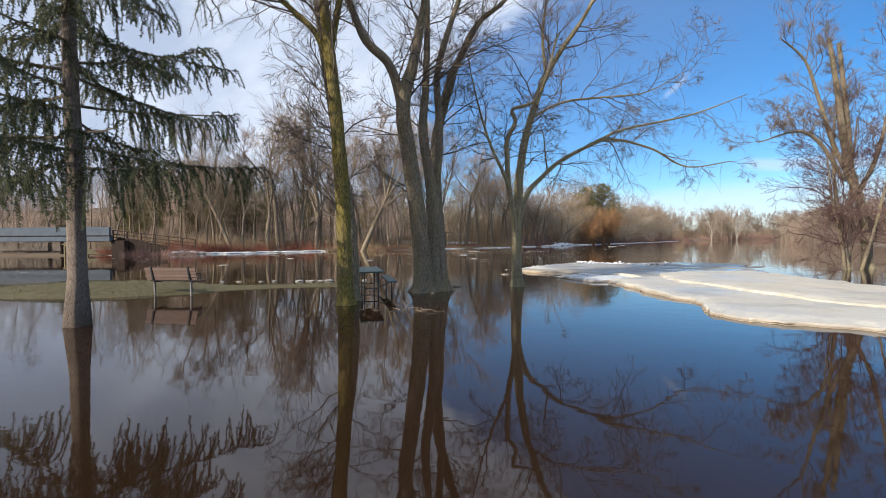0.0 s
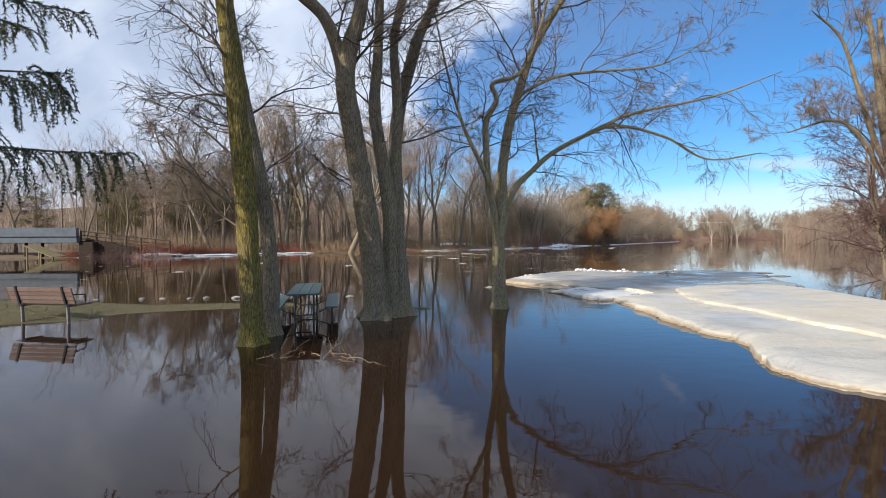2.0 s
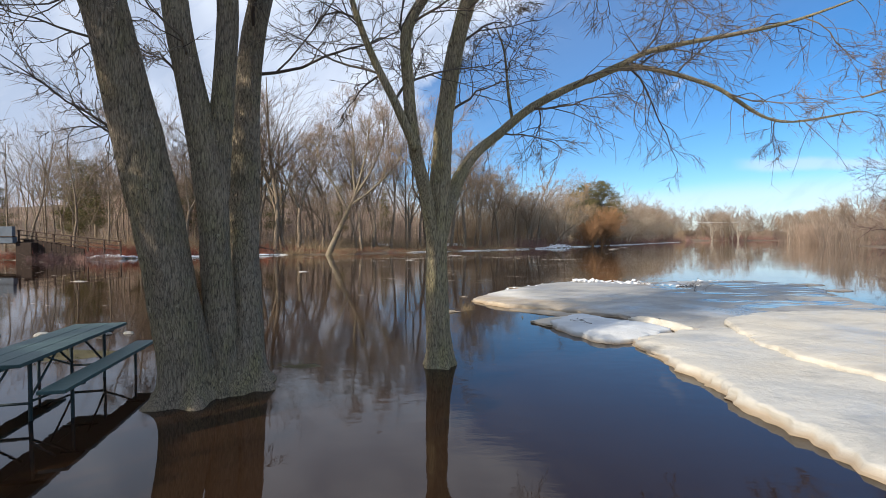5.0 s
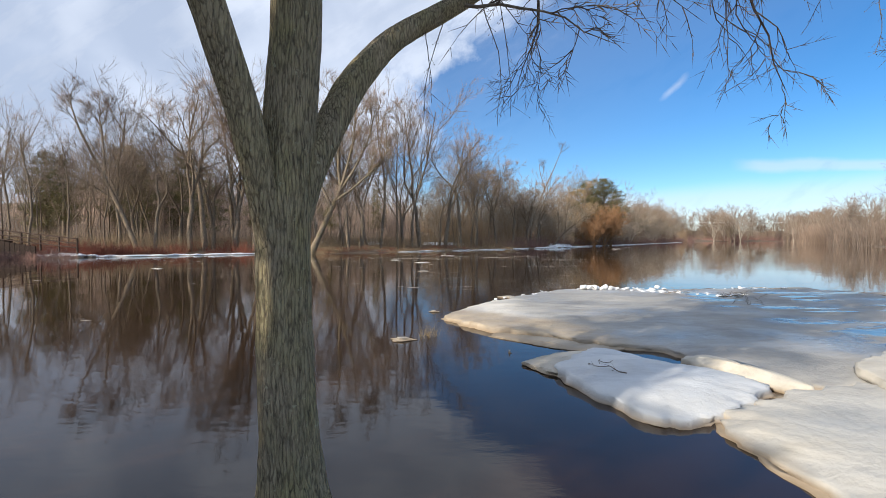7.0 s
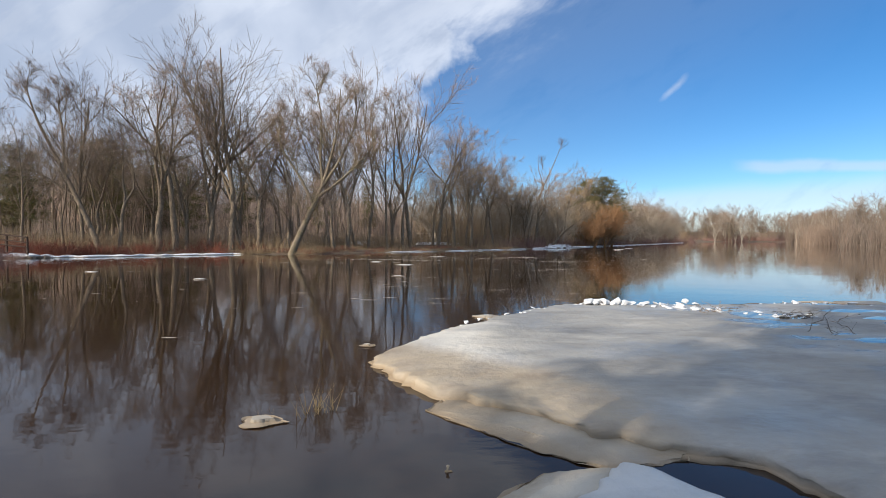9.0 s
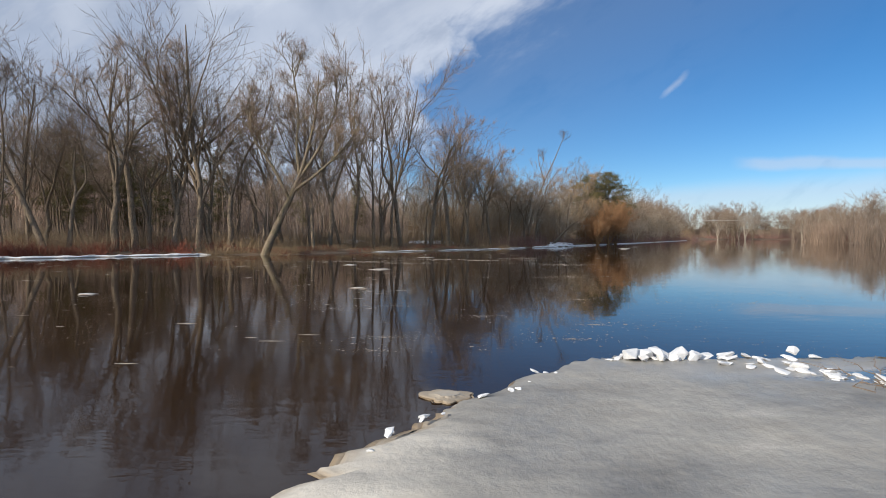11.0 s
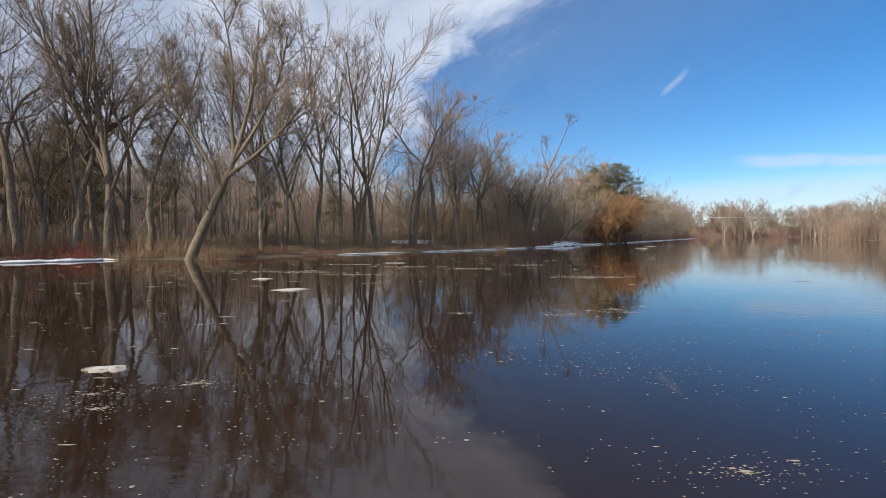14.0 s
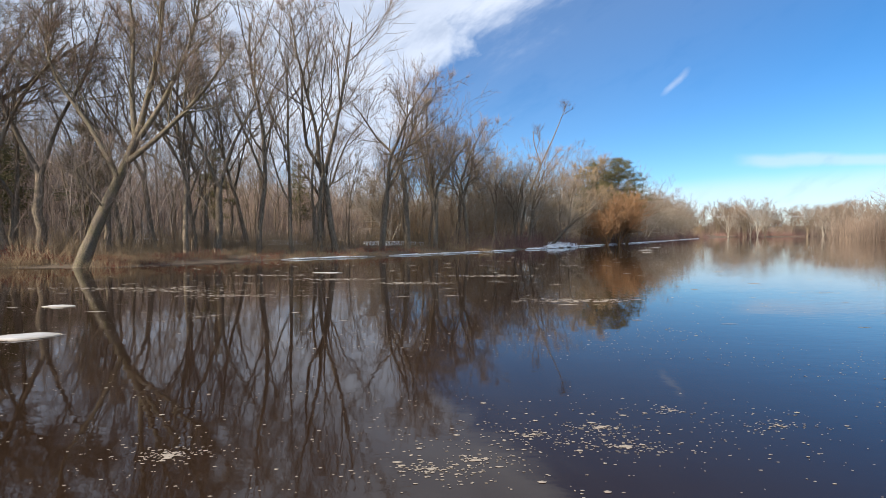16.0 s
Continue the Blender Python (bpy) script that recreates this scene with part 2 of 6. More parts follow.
M_GRASS = leafy("grass_blades", [(0.07, 0.058, 0.02), (0.09, 0.088, 0.025), (0.15, 0.12, 0.05)], 0.7)
M_STRAW = leafy("dead_straw", [(0.22, 0.15, 0.07), (0.34, 0.25, 0.13), (0.28, 0.2, 0.1)], 0.8)
M_TABLE = plain("green_painted_boards", (0.030, 0.062, 0.058), (0.060, 0.105, 0.10), 0.55, 6, 0.002, 0, (1, 6, 1), 0.15)
M_TABLE_FRAME = plain("dark_green_steel", (0.012, 0.022, 0.022), (0.03, 0.045, 0.045), 0.5, 20, 0.001)
M_BENCH_WOOD = plain("brown_bench_slats", (0.11, 0.068, 0.05), (0.23, 0.145, 0.108), 0.6, 5, 0.002, 0, (1, 8, 8), 0.12)
M_BENCH_STEEL = plain("bench_posts", (0.12, 0.10, 0.085), (0.30, 0.27, 0.24), 0.6, 20, 0.001)
M_BENCH_DARK = plain("bench_brackets", (0.012, 0.012, 0.012), (0.03, 0.03, 0.03), 0.5, 20, 0.001)
M_ROCK = plain("shore_stones", (0.14, 0.13, 0.11), (0.36, 0.34, 0.30), 0.85, 9, 0.01, 0, (1, 1, 1), 0.3)
M_CONCRETE = plain("bridge_painted_steel", (0.085, 0.098, 0.115), (0.14, 0.158, 0.178), 0.8, 1.2, 0.004)
M_BRIDGE_DARK = plain("weathered_dark_timber", (0.022, 0.014, 0.010), (0.055, 0.035, 0.024), 0.85, 5, 0.004)
M_FENCE = plain("brown_timber_rails", (0.06, 0.038, 0.027), (0.13, 0.085, 0.06), 0.8, 5, 0.004)
M_PLATFORM = plain("yellowed_boards", (0.22, 0.17, 0.08), (0.36, 0.28, 0.14), 0.8, 4, 0.003)
M_HOUSE = plain("pale_house_wall", (0.62, 0.62, 0.6), (0.78, 0.78, 0.76), 0.7, 1, 0)
M_ROOF = plain("grey_roof", (0.10, 0.10, 0.11), (0.2, 0.2, 0.2), 0.8, 1, 0)


def snow_material(name, white, stain, wet, melt=False, soaked=0.85):
    m, nt, bsdf, nodes, links = material(name)
    broad = noise_node(nt, 0.42, 5, 0.6)
    col = ramp_node(nt, broad, [(0.34, wet), (0.46, white), (0.54, white), (0.66, stain)])
    col = mix_node(nt, 0.6, col, ramp_node(nt, noise_node(nt, 1.7, 9, 0.75, (1, 0.6, 1)), [(0.32, wet), (0.55, white), (0.8, tuple(min(1.0, k * 1.15) for k in white))]))
    soggy_shade = None
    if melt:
        # one side greyed by meltwater and painted-in shade; the other cream crust, tan stains
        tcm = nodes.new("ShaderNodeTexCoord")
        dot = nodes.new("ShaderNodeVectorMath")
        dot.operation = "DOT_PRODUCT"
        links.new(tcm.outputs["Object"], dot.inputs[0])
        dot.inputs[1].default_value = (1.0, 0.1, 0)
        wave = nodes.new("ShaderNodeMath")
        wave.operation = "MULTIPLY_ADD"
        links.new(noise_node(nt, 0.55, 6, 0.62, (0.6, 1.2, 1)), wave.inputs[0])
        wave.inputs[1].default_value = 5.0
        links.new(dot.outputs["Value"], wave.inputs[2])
        soggy_shade_n = nodes.new("ShaderNodeMapRange")
        soggy_shade_n.interpolation_type = "SMOOTHSTEP"
        links.new(wave.outputs[0], soggy_shade_n.inputs[0])
        soggy_shade_n.inputs[1].default_value, soggy_shade_n.inputs[2].default_value = 9.3, 11.2
        soggy_shade = soggy_shade_n.outputs[0]
        # wet-ice grey, darkened further to carry the trees' shade
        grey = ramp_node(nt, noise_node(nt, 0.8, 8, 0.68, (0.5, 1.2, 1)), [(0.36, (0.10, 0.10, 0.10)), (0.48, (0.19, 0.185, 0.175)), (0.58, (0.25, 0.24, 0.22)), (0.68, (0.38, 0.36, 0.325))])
        col = mix_node(nt, soggy_shade, col, grey)
        # a thin brown rim, awash along one side of the tip
        side = nodes.new("ShaderNodeVectorMath")
        side.operation = "DOT_PRODUCT"
        links.new(tcm.outputs["Object"], side.inputs[0])
        side.inputs[1].default_value = (0.655, 0.755, 0)
        rag = nodes.new("ShaderNodeMath")
        rag.operation = "MULTIPLY_ADD"
        links.new(noise_node(nt, 1.1, 6, 0.6), rag.inputs[0])
        rag.inputs[1].default_value = 0.9
        links.new(side.outputs["Value"], rag.inputs[2])
        xyz = nodes.new("ShaderNodeSeparateXYZ")
        links.new(tcm.outputs["Object"], xyz.inputs[0])
        end = nodes.new("ShaderNodeMapRange")
        links.new(xyz.outputs[0], end.inputs[0])
        end.inputs[1].default_value, end.inputs[2].default_value, end.inputs[3].default_value, end.inputs[4].default_value = 6.5, 7.0, 0.95, 0.0
        rim_n = nodes.new("ShaderNodeMapRange")
        rim_n.interpolation_type = "SMOOTHSTEP"
        links.new(rag.outputs[0], rim_n.inputs[0])
        rim_n.inputs[1].default_value, rim_n.inputs[2].default_value, rim_n.inputs[3].default_value, rim_n.inputs[4].default_value = 20.7, 21.4, 1.0, 0.0
        both = nodes.new("ShaderNodeMath")
        both.operation = "MULTIPLY"
        links.new(rim_n.outputs[0], both.inputs[0])
        links.new(end.outputs[0], both.inputs[1])
        col = mix_node(nt, both.outputs[0], col, ramp_node(nt, noise_node(nt, 2.2, 6, 0.6), [(0.3, (0.22, 0.15, 0.08)), (0.7, (0.40, 0.295, 0.165))]))
    col = mix_node(nt, 1.0, col, ramp_node(nt, noise_node(nt, 40, 4, 0.7), [(0.24, (0.62, 0.58, 0.5)), (0.36, (1, 1, 1))]), "MULTIPLY")
    col = mix_node(nt, 0.26 if melt else 0.5, col, ramp_node(nt, noise_node(nt, 0.9, 7, 0.68, (0.55, 1.3, 1)), [(0.36, tuple(k * 0.72 for k in wet)), (0.5, white), (0.66, tuple(0.6 * a + 0.4 * b for a, b in zip(white, stain)))]))
    tc = nodes.new("ShaderNodeTexCoord")
    zz = nodes.new("ShaderNodeSeparateXYZ")
    links.new(tc.outputs["Object"], zz.inputs[0])
    soak = nodes.new("ShaderNodeMapRange")
    links.new(zz.outputs[2], soak.inputs[0])
    soak.inputs[1].default_value, soak.inputs[2].default_value, soak.inputs[3].default_value, soak.inputs[4].default_value = 0.004, 0.085, soaked, 0.0
    col = mix_node(nt, soak.outputs[0], col, (0.27, 0.19, 0.105))
    pool = None
    if melt:
        # shallow pools of meltwater towards the broken end
        here = nodes.new("ShaderNodeMapRange")
        links.new(xyz.outputs[0], here.inputs[0])
        here.inputs[1].default_value, here.inputs[2].default_value = 9.8, 11.6
        puddle = nodes.new("ShaderNodeMapRange")
        links.new(noise_node(nt, 0.9, 5, 0.55, (0.45, 1.5, 1)), puddle.inputs[0])
        puddle.inputs[1].default_value, puddle.inputs[2].default_value = 0.535, 0.575
        pool_n = nodes.new("ShaderNodeMath")
        pool_n.operation = "MULTIPLY"
        links.new(here.outputs[0], pool_n.inputs[0])
        links.new(puddle.outputs[0], pool_n.inputs[1])
        pool = pool_n.outputs[0]
        col = mix_node(nt, pool, col, (0.09, 0.085, 0.075))
    links.new(col, bsdf.inputs["Base Color"])
    ro = nodes.new("ShaderNodeMapRange")
    links.new(broad, ro.inputs[0])
    ro.inputs[1].default_value, ro.inputs[2].default_value, ro.inputs[3].default_value, ro.inputs[4].default_value = 0.35, 0.55, 0.28, 0.75
    bmp = bump_node(nt, noise_node(nt, 6, 8, 0.62), bsdf, 0.7, 0.03)
    if pool:
        dry = nodes.new("ShaderNodeMath")
        dry.operation = "SUBTRACT"
        dry.inputs[0].default_value = 1.0
        links.new(pool, dry.inputs[1])
        smooth_n = nodes.new("ShaderNodeMath")
        smooth_n.operation = "MULTIPLY"
        links.new(ro.outputs[0], smooth_n.inputs[0])
        links.new(dry.outputs[0], smooth_n.inputs[1])
        links.new(smooth_n.outputs[0], bsdf.inputs["Roughness"])
        flat_n = nodes.new("ShaderNodeMath")
        flat_n.operation = "MULTIPLY"
        flat_n.inputs[1].default_value = 0.7
        links.new(dry.outputs[0], flat_n.inputs[0])
        links.new(flat_n.outputs[0], bmp.inputs["Strength"])
    else:
        links.new(ro.outputs[0], bsdf.inputs["Roughness"])
    return m


M_ICE = snow_material("river_ice", (0.53, 0.495, 0.425), (0.45, 0.36, 0.225), (0.36, 0.35, 0.325))
M_ICE_WHITE = snow_material("white_crusted_ice", (0.60, 0.60, 0.585), (0.56, 0.51, 0.42), (0.50, 0.50, 0.50))
# cream toned as sunlit ice; the grey side has shade in its colour
M_ICE_MELT_SHADED = snow_material("soaked_shaded_river_ice", (0.69, 0.635, 0.535), (0.52, 0.41, 0.26), (0.50, 0.46, 0.40), True)
M_ICE_DIRTY = snow_material("stained_ice", (0.55, 0.50, 0.41), (0.45, 0.36, 0.22), (0.42, 0.38, 0.31))
M_SNOW = snow_material("old_snow", (0.86, 0.855, 0.84), (0.78, 0.75, 0.68), (0.76, 0.76, 0.76))

M_SNOW_CLEAN = snow_material("clean_snow", (0.78, 0.77, 0.75), (0.68, 0.64, 0.56), (0.66, 0.66, 0.66), soaked=0.0)

# muddy flood water: a brown body under a glossy, faintly rippled skin
M_WATER, nt, bsdf, nodes, links = material("muddy_river_water")
links.new(ramp_node(nt, noise_node(nt, 0.12, 4), [(0.3, (0.019, 0.0095, 0.0045)), (0.7, (0.027, 0.014, 0.007))]), bsdf.inputs["Base Color"])
bsdf.inputs["Roughness"].default_value = 0.025
bsdf.inputs["IOR"].default_value = 1.45
calm = noise_node(nt, 0.05, 3, 0.5)
wave_a = noise_node(nt, 2.2, 4, 0.5, (1, 2.4, 1))
wave_b = noise_node(nt, 0.5, 3, 0.5, (1, 1.6, 1))
patch = nodes.new("ShaderNodeMapRange")
links.new(calm, patch.inputs[0])
patch.inputs[1].default_value, patch.inputs[2].default_value, patch.inputs[3].default_value, patch.inputs[4].default_value = 0.42, 0.66, 0.12, 1.0
prod = nodes.new("ShaderNodeMath")
prod.operation = "MULTIPLY"
links.new(wave_a, prod.inputs[0])
links.new(patch.outputs[0], prod.inputs[1])
summed = nodes.new("ShaderNodeMath")
summed.operation = "MULTIPLY_ADD"
links.new(wave_b, summed.inputs[0])
summed.inputs[1].default_value = 0.9
links.new(prod.outputs[0], summed.inputs[2])
bump_node(nt, summed.outputs[0], bsdf, 1.0, 0.0042)

# ground: leaf litter and winter-worn grass
M_GROUND, nt, bsdf, nodes, links = material("leaf_litter_and_grass")
litter = ramp_node(nt, noise_node(nt, 0.8, 8, 0.7), [(0.3, (0.10, 0.07, 0.045)), (0.55, (0.175, 0.125, 0.08)), (0.75, (0.26, 0.195, 0.13))])
grassy = ramp_node(nt, noise_node(nt, 5.0, 6, 0.7), [(0.3, (0.065, 0.05, 0.022)), (0.7, (0.125, 0.105, 0.04))])
tcg = nodes.new("ShaderNodeTexCoord")
mpg = nodes.new("ShaderNodeMapping")
mpg.inputs["Location"].default_value = (0.5, -0.7, 0)
mpg.inputs["Scale"].default_value = (0.05, 0.05, 0.05)
links.new(tcg.outputs["Object"], mpg.inputs[0])
grad = nodes.new("ShaderNodeTexGradient")
grad.gradient_type = "SPHERICAL"
links.new(mpg.outputs[0], grad.inputs[0])
lawn = nodes.new("ShaderNodeMapRange")
links.new(grad.outputs[0], lawn.inputs[0])
lawn.inputs[1].default_value, lawn.inputs[2].default_value = 0.02, 0.2
links.new(mix_node(nt, lawn.outputs[0], litter, grassy), bsdf.inputs["Base Color"])
bsdf.inputs["Roughness"].default_value = 0.95
bump_node(nt, noise_node(nt, 9, 8, 0.7), bsdf, 0.8, 0.05)


# ---- geometry helpers ----
class Geo:
    """Vertices and faces of one mesh."""

    def __init__(self):
        self.v, self.f = [], []

    def tube(self, pts, radii, sides=6, cap=True, lumps=0.0, flare=0.0, ridge=0.0):
        pts = [Vector(p) for p in pts]
        base, n, ref = len(self.v), len(pts), None
        for i, p in enumerate(pts):
            d = (pts[min(i + 1, n - 1)] - pts[max(i - 1, 0)]).normalized()
            if ref is None:
                ref = d.orthogonal().normalized()
            u = (ref - d * ref.dot(d)).normalized()
            ref, w = u, d.cross(u)
            for k in range(sides):
                a = 2 * math.pi * k / sides
                o = u * math.cos(a) + w * math.sin(a)
                r = radii[i]
                if lumps:
                    r *= 1 + lumps * noise.noise(Vector((o.x * 2.2 + p.x, o.y * 2.2 + p.y, p.z * 0.8)))
                    if flare:
                        r *= 1 + flare * math.exp(-max(p.z, 0.0) * 5) * (0.8 + 1.5 * abs(math.sin(2.5 * a + pts[0].x * 3)) ** 2)
                if ridge:
                    r += ridge * noise.noise(Vector((o.x * 8 + pts[0].x * 5, o.y * 8, p.z * 1.6))) + 0.5 * ridge * noise.noise(Vector((o.x * 19, o.y * 19, p.z * 5)))
                self.v.append(p + o * r)
        for i in range(n - 1):
            for k in range(sides):
                a, b = base + i * sides + k, base + i * sides + (k + 1) % sides
                self.f.append((a, b, b + sides, a + sides))
        if cap:
            self.f.append(tuple(base + (n - 1) * sides + k for k in range(sides)))
            self.f.append(tuple(base + k for k in reversed(range(sides))))

    def spike(self, p, d, length, r):
        """A thin three-sided twig that ends in a point."""
        p, d = Vector(p), Vector(d).normalized()
        u = d.orthogonal().normalized()
        w, b = d.cross(u), len(self.v)
        self.v += [p + u * r, p + (w * 0.87 - u * 0.5) * r, p - (w * 0.87 + u * 0.5) * r, p + d * length]
        self.f += [(b, b + 1, b + 3), (b + 1, b + 2, b + 3), (b + 2, b, b + 3)]

    def box(self, c, size, m=None, bevel=0.0):
        x, y, z = (s / 2 for s in size)
        b, c = len(self.v), Vector(c)
        if bevel:
            e = bevel
            ring = [(-x + e, -y), (x - e, -y), (x, -y + e), (x, y - e), (x - e, y), (-x + e, y), (-x, y - e), (-x, -y + e)]
            rows = [(1 - e / max(x, y), -z), (1, -z + e), (1, z - e), (1 - e / max(x, y), z)]
            for s, h in rows:
                for a, o in ring:
                    q = Vector((a * s, o * s, h))
                    self.v.append(c + (m @ q if m else q))
            for i in range(3):
                for k in range(8):
                    p, r = b + i * 8 + k, b + i * 8 + (k + 1) % 8
                    self.f.append((p, r, r + 8, p + 8))
            self.f += [tuple(b + k for k in reversed(range(8))), tuple(b + 24 + k for k in range(8))]
            return
        for i in range(8):
            q = Vector((x if i & 1 else -x, y if i & 2 else -y, z if i & 4 else -z))
            self.v.append(c + (m @ q if m else q))
        self.f += [tuple(b + i for i in t) for t in ((0, 2, 3, 1), (4, 5, 7, 6), (0, 1, 5, 4), (2, 6, 7, 3), (0, 4, 6, 2), (1, 3, 7, 5))]

    def mesh(self, name, mat, smooth=False):
        me = bpy.data.meshes.new(name)
        me.from_pydata([tuple(p) for p in self.v], [], self.f)
        me.materials.append(mat)
        if smooth:
            me.polygons.foreach_set("use_smooth", [True] * len(me.polygons))
        me.update()
        return me


def part(name, geo, mat, parent, label="", smooth=False):
    """One mesh object under a thing or under a part."""
    ob = new(name, geo if isinstance(geo, bpy.types.Mesh) else geo.mesh(name, mat, smooth))
    ob.parent = parent
    if label:
        ob["label"] = label
    return ob


def thing(name, at, label, category, group="", kind=""):
    ob = new(name)
    ob.location = at
    return tagged(ob, label, category, group, kind)


def bend(p, q, n, wob, rnd):
    """n + 1 points from p to q, wavering."""
    p, q = Vector(p), Vector(q)
    out = []
    for i in range(n + 1):
        k = i / n
        s = math.sin(math.pi * k) * wob
        out.append(p.lerp(q, k) + Vector((rnd.uniform(-s, s), rnd.uniform(-s, s), rnd.uniform(-s, s) * 0.5)))
    return out


def spline(pts, per=5):
    """A smooth line through points (Catmull-Rom)."""
    pts = [Vector(p) for p in pts]
    ext = [pts[0] * 2 - pts[1], *pts, pts[-1] * 2 - pts[-2]]
    out = []
    for i in range(1, len(ext) - 2):
        a, b, c, d = ext[i - 1:i + 3]
        for k in range(per):
            t = k / per
            out.append(0.5 * ((2 * b) + (c - a) * t + (2 * a - 5 * b + 4 * c - d) * t * t + (3 * b - a - 3 * c + d) * t ** 3))
    return out + [pts[-1]]


def turn_off(d, angle, rnd):
    """d turned by an angle (radians) to a random side."""
    u = d.orthogonal().normalized()
    u.rotate(Matrix.Rotation(rnd.uniform(0, 2 * math.pi), 3, d))
    return (d * math.cos(angle) + u * math.sin(angle)).normalized()


def grow(wood, twig, p, d, length, r, level, rnd, up=0.25, kids=6, twigs=6, spread=0.75, wild=0.22, thin=0.010, twig_len=0.9, sides=5, droop=0.0, first=0.25):
    """A limb with its branches: tubes down to level 1, spikes for the last twigs."""
    n = 4 if level > 1 else 3
    pts, rad = [p.copy()], [r]
    q, dd = p.copy(), d.copy()
    for i in range(n):
        dd = (dd + Vector((rnd.gauss(0, wild), rnd.gauss(0, wild), rnd.gauss(0, wild) + up * (0.6 if level else 0.2) - droop * i))).normalized()
        q = q + dd * (length / n)
        pts.append(q.copy())
        rad.append(r * (1 - 0.72 * (i + 1) / n))
    wood.tube(pts, rad, max(3, sides if level > 1 else 3), cap=False)
    if level == 0:
        return
    count = kids if level > 1 else twigs
    for k in range(count):
        s = first + (1 - first) * (k + rnd.random()) / count
        i = min(int(s * n), n - 1)
        at = pts[i].lerp(pts[i + 1], s * n - i)
        along = (pts[i + 1] - pts[i]).normalized()
        out = turn_off(along, rnd.uniform(0.45, 1.0) * spread, rnd)
        out = (out + Vector((0, 0, up * 0.6 - droop))).normalized()
        if level == 1:
            twig.spike(at, out, twig_len * rnd.uniform(0.5, 1.2), thin)
        else:
            grow(wood, twig, at, out, length * rnd.uniform(0.38, 0.62), rad[i] * 0.58, level - 1, rnd, up, kids, twigs, spread, wild, thin, twig_len, sides, droop)
    twig.spike(pts[-1], dd, twig_len, thin)


def limb(wood, twig, p, d, length, r, level, rnd, up, kids, ang, thin, twig_len, wild, first=0.18):
    """A branch that bears shorter ones towards its tip; kids: how many at each level, the last being twigs."""
    n = 7 if level > 1 else 4
    pts, rad, dd, q = [p.copy()], [r], d.copy(), p.copy()
    for i in range(n):
        dd = (dd + Vector((rnd.gauss(0, wild), rnd.gauss(0, wild), rnd.gauss(0, wild * 0.6) + up))).normalized()
        q = q + dd * (length / n)
        pts.append(q.copy())
        rad.append(r * (1 - 0.82 * (i + 1) / n))
    wood.tube(pts, rad, 7 if level > 3 else 5 if level > 2 else 3, cap=False)
    count = kids[level - 1]
    for k in range(count):
        s = first + (0.97 - first) * (k + rnd.random()) / count
        i = min(int(s * n), n - 1)
        at = pts[i].lerp(pts[i + 1], s * n - i)
        out = turn_off((pts[i + 1] - pts[i]).normalized(), rnd.uniform(0.6, 1.15) * ang, rnd)
        if level == 1:
            twig.spike(at, out, twig_len * rnd.uniform(0.5, 1.2), thin)
        else:
            limb(wood, twig, at, out, length * (0.66 - 0.40 * s) * rnd.uniform(0.75, 1.25), max(rad[i] * 0.64, thin * 1.5), level - 1, rnd, up * 1.2, kids, ang, thin, twig_len, wild)
    twig.spike(pts[-1], dd, twig_len, thin)


# ---- terrain ----
SHORE = [(-140, 40), (-90, 44), (-60, 48), (-40, 52), (-33, 55.5), (-28, 58), (-23, 62), (-18.5, 65.5), (-14, 66), (-10, 66), (-6.5, 71), (-0.5, 76.5),
         (6, 81.5), (15, 90), (27, 105), (58, 146), (100, 205), (160, 290), (200, 350)]
SHORE_RIGHT = [(330, 385), (230, 300), (168, 208), (118, 133), (92, 100), (72, 60), (64, 10)]
RIVER = SHORE + SHORE_RIGHT + [(50, -16), (-45, -14), (-70, 10)]


def shore_offset(x, y):
    """Metres inland from the water's edge; negative over water."""
    inside, best = False, 1e9
    n = len(RIVER)
    for i in range(n):
        (x0, y0), (x1, y1) = RIVER[i], RIVER[(i + 1) % n]
        if (y0 > y) != (y1 > y) and x < (x1 - x0) * (y - y0) / (y1 - y0) + x0:
            inside = not inside
        dx, dy = x1 - x0, y1 - y0
        t = max(0.0, min(1.0, ((x - x0) * dx + (y - y0) * dy) / (dx * dx + dy * dy)))
        best = min(best, (x0 + t * dx - x) ** 2 + (y0 + t * dy - y) ** 2)
    return -math.sqrt(best) if inside else math.sqrt(best)


def mound(x, y):
    """The low grassy rise that the flood has left dry round the bench."""
    a = 0.34 * math.exp(-(((x + 10.6) / 3.4) ** 2 + ((y - 14.3) / 1.7) ** 2))
    b = 0.30 * math.exp(-(((x + 7.2 - 0.3 * (y - 16)) / 5.5) ** 4 + ((y - 16.0 - 0.08 * (x + 7)) / 0.9) ** 2))
    c = 0.25 * math.exp(-(((x - 0.3) / 1.1) ** 2 + ((y - 15.6) / 0.55) ** 2))
    d = 0.34 * math.exp(-(((x + 15) / 4.0) ** 2 + ((y - 14.6) / 1.6) ** 2))
    return a + b + c + d


def ground_z(x, y):
    s = shore_offset(x, y)
    if s > 0:
        z = 0.04 + 0.22 * min(s, 2.0) / 2 + 0.036 * min(s, 40) + 0.10 * noise.noise(Vector((x * 0.2, y * 0.2, 3)))
        k = max(0.0, min(1.0, (s - 24) / 60))
        z += 10.0 * k * k * (3 - 2 * k) * (0.8 + 0.3 * noise.noise(Vector((x * 0.02, y * 0.02, 9)))) if y > 30 else 0
        return z * min(1.0, 0.35 + s / 3)
    z = max(-1.2, 0.10 * s)
    if x < 5 and y < 25:
        z = max(z, -0.22)
        z += mound(x, y) + 0.07 * noise.noise(Vector((x * 0.6, y * 0.6, 7)))
    return z


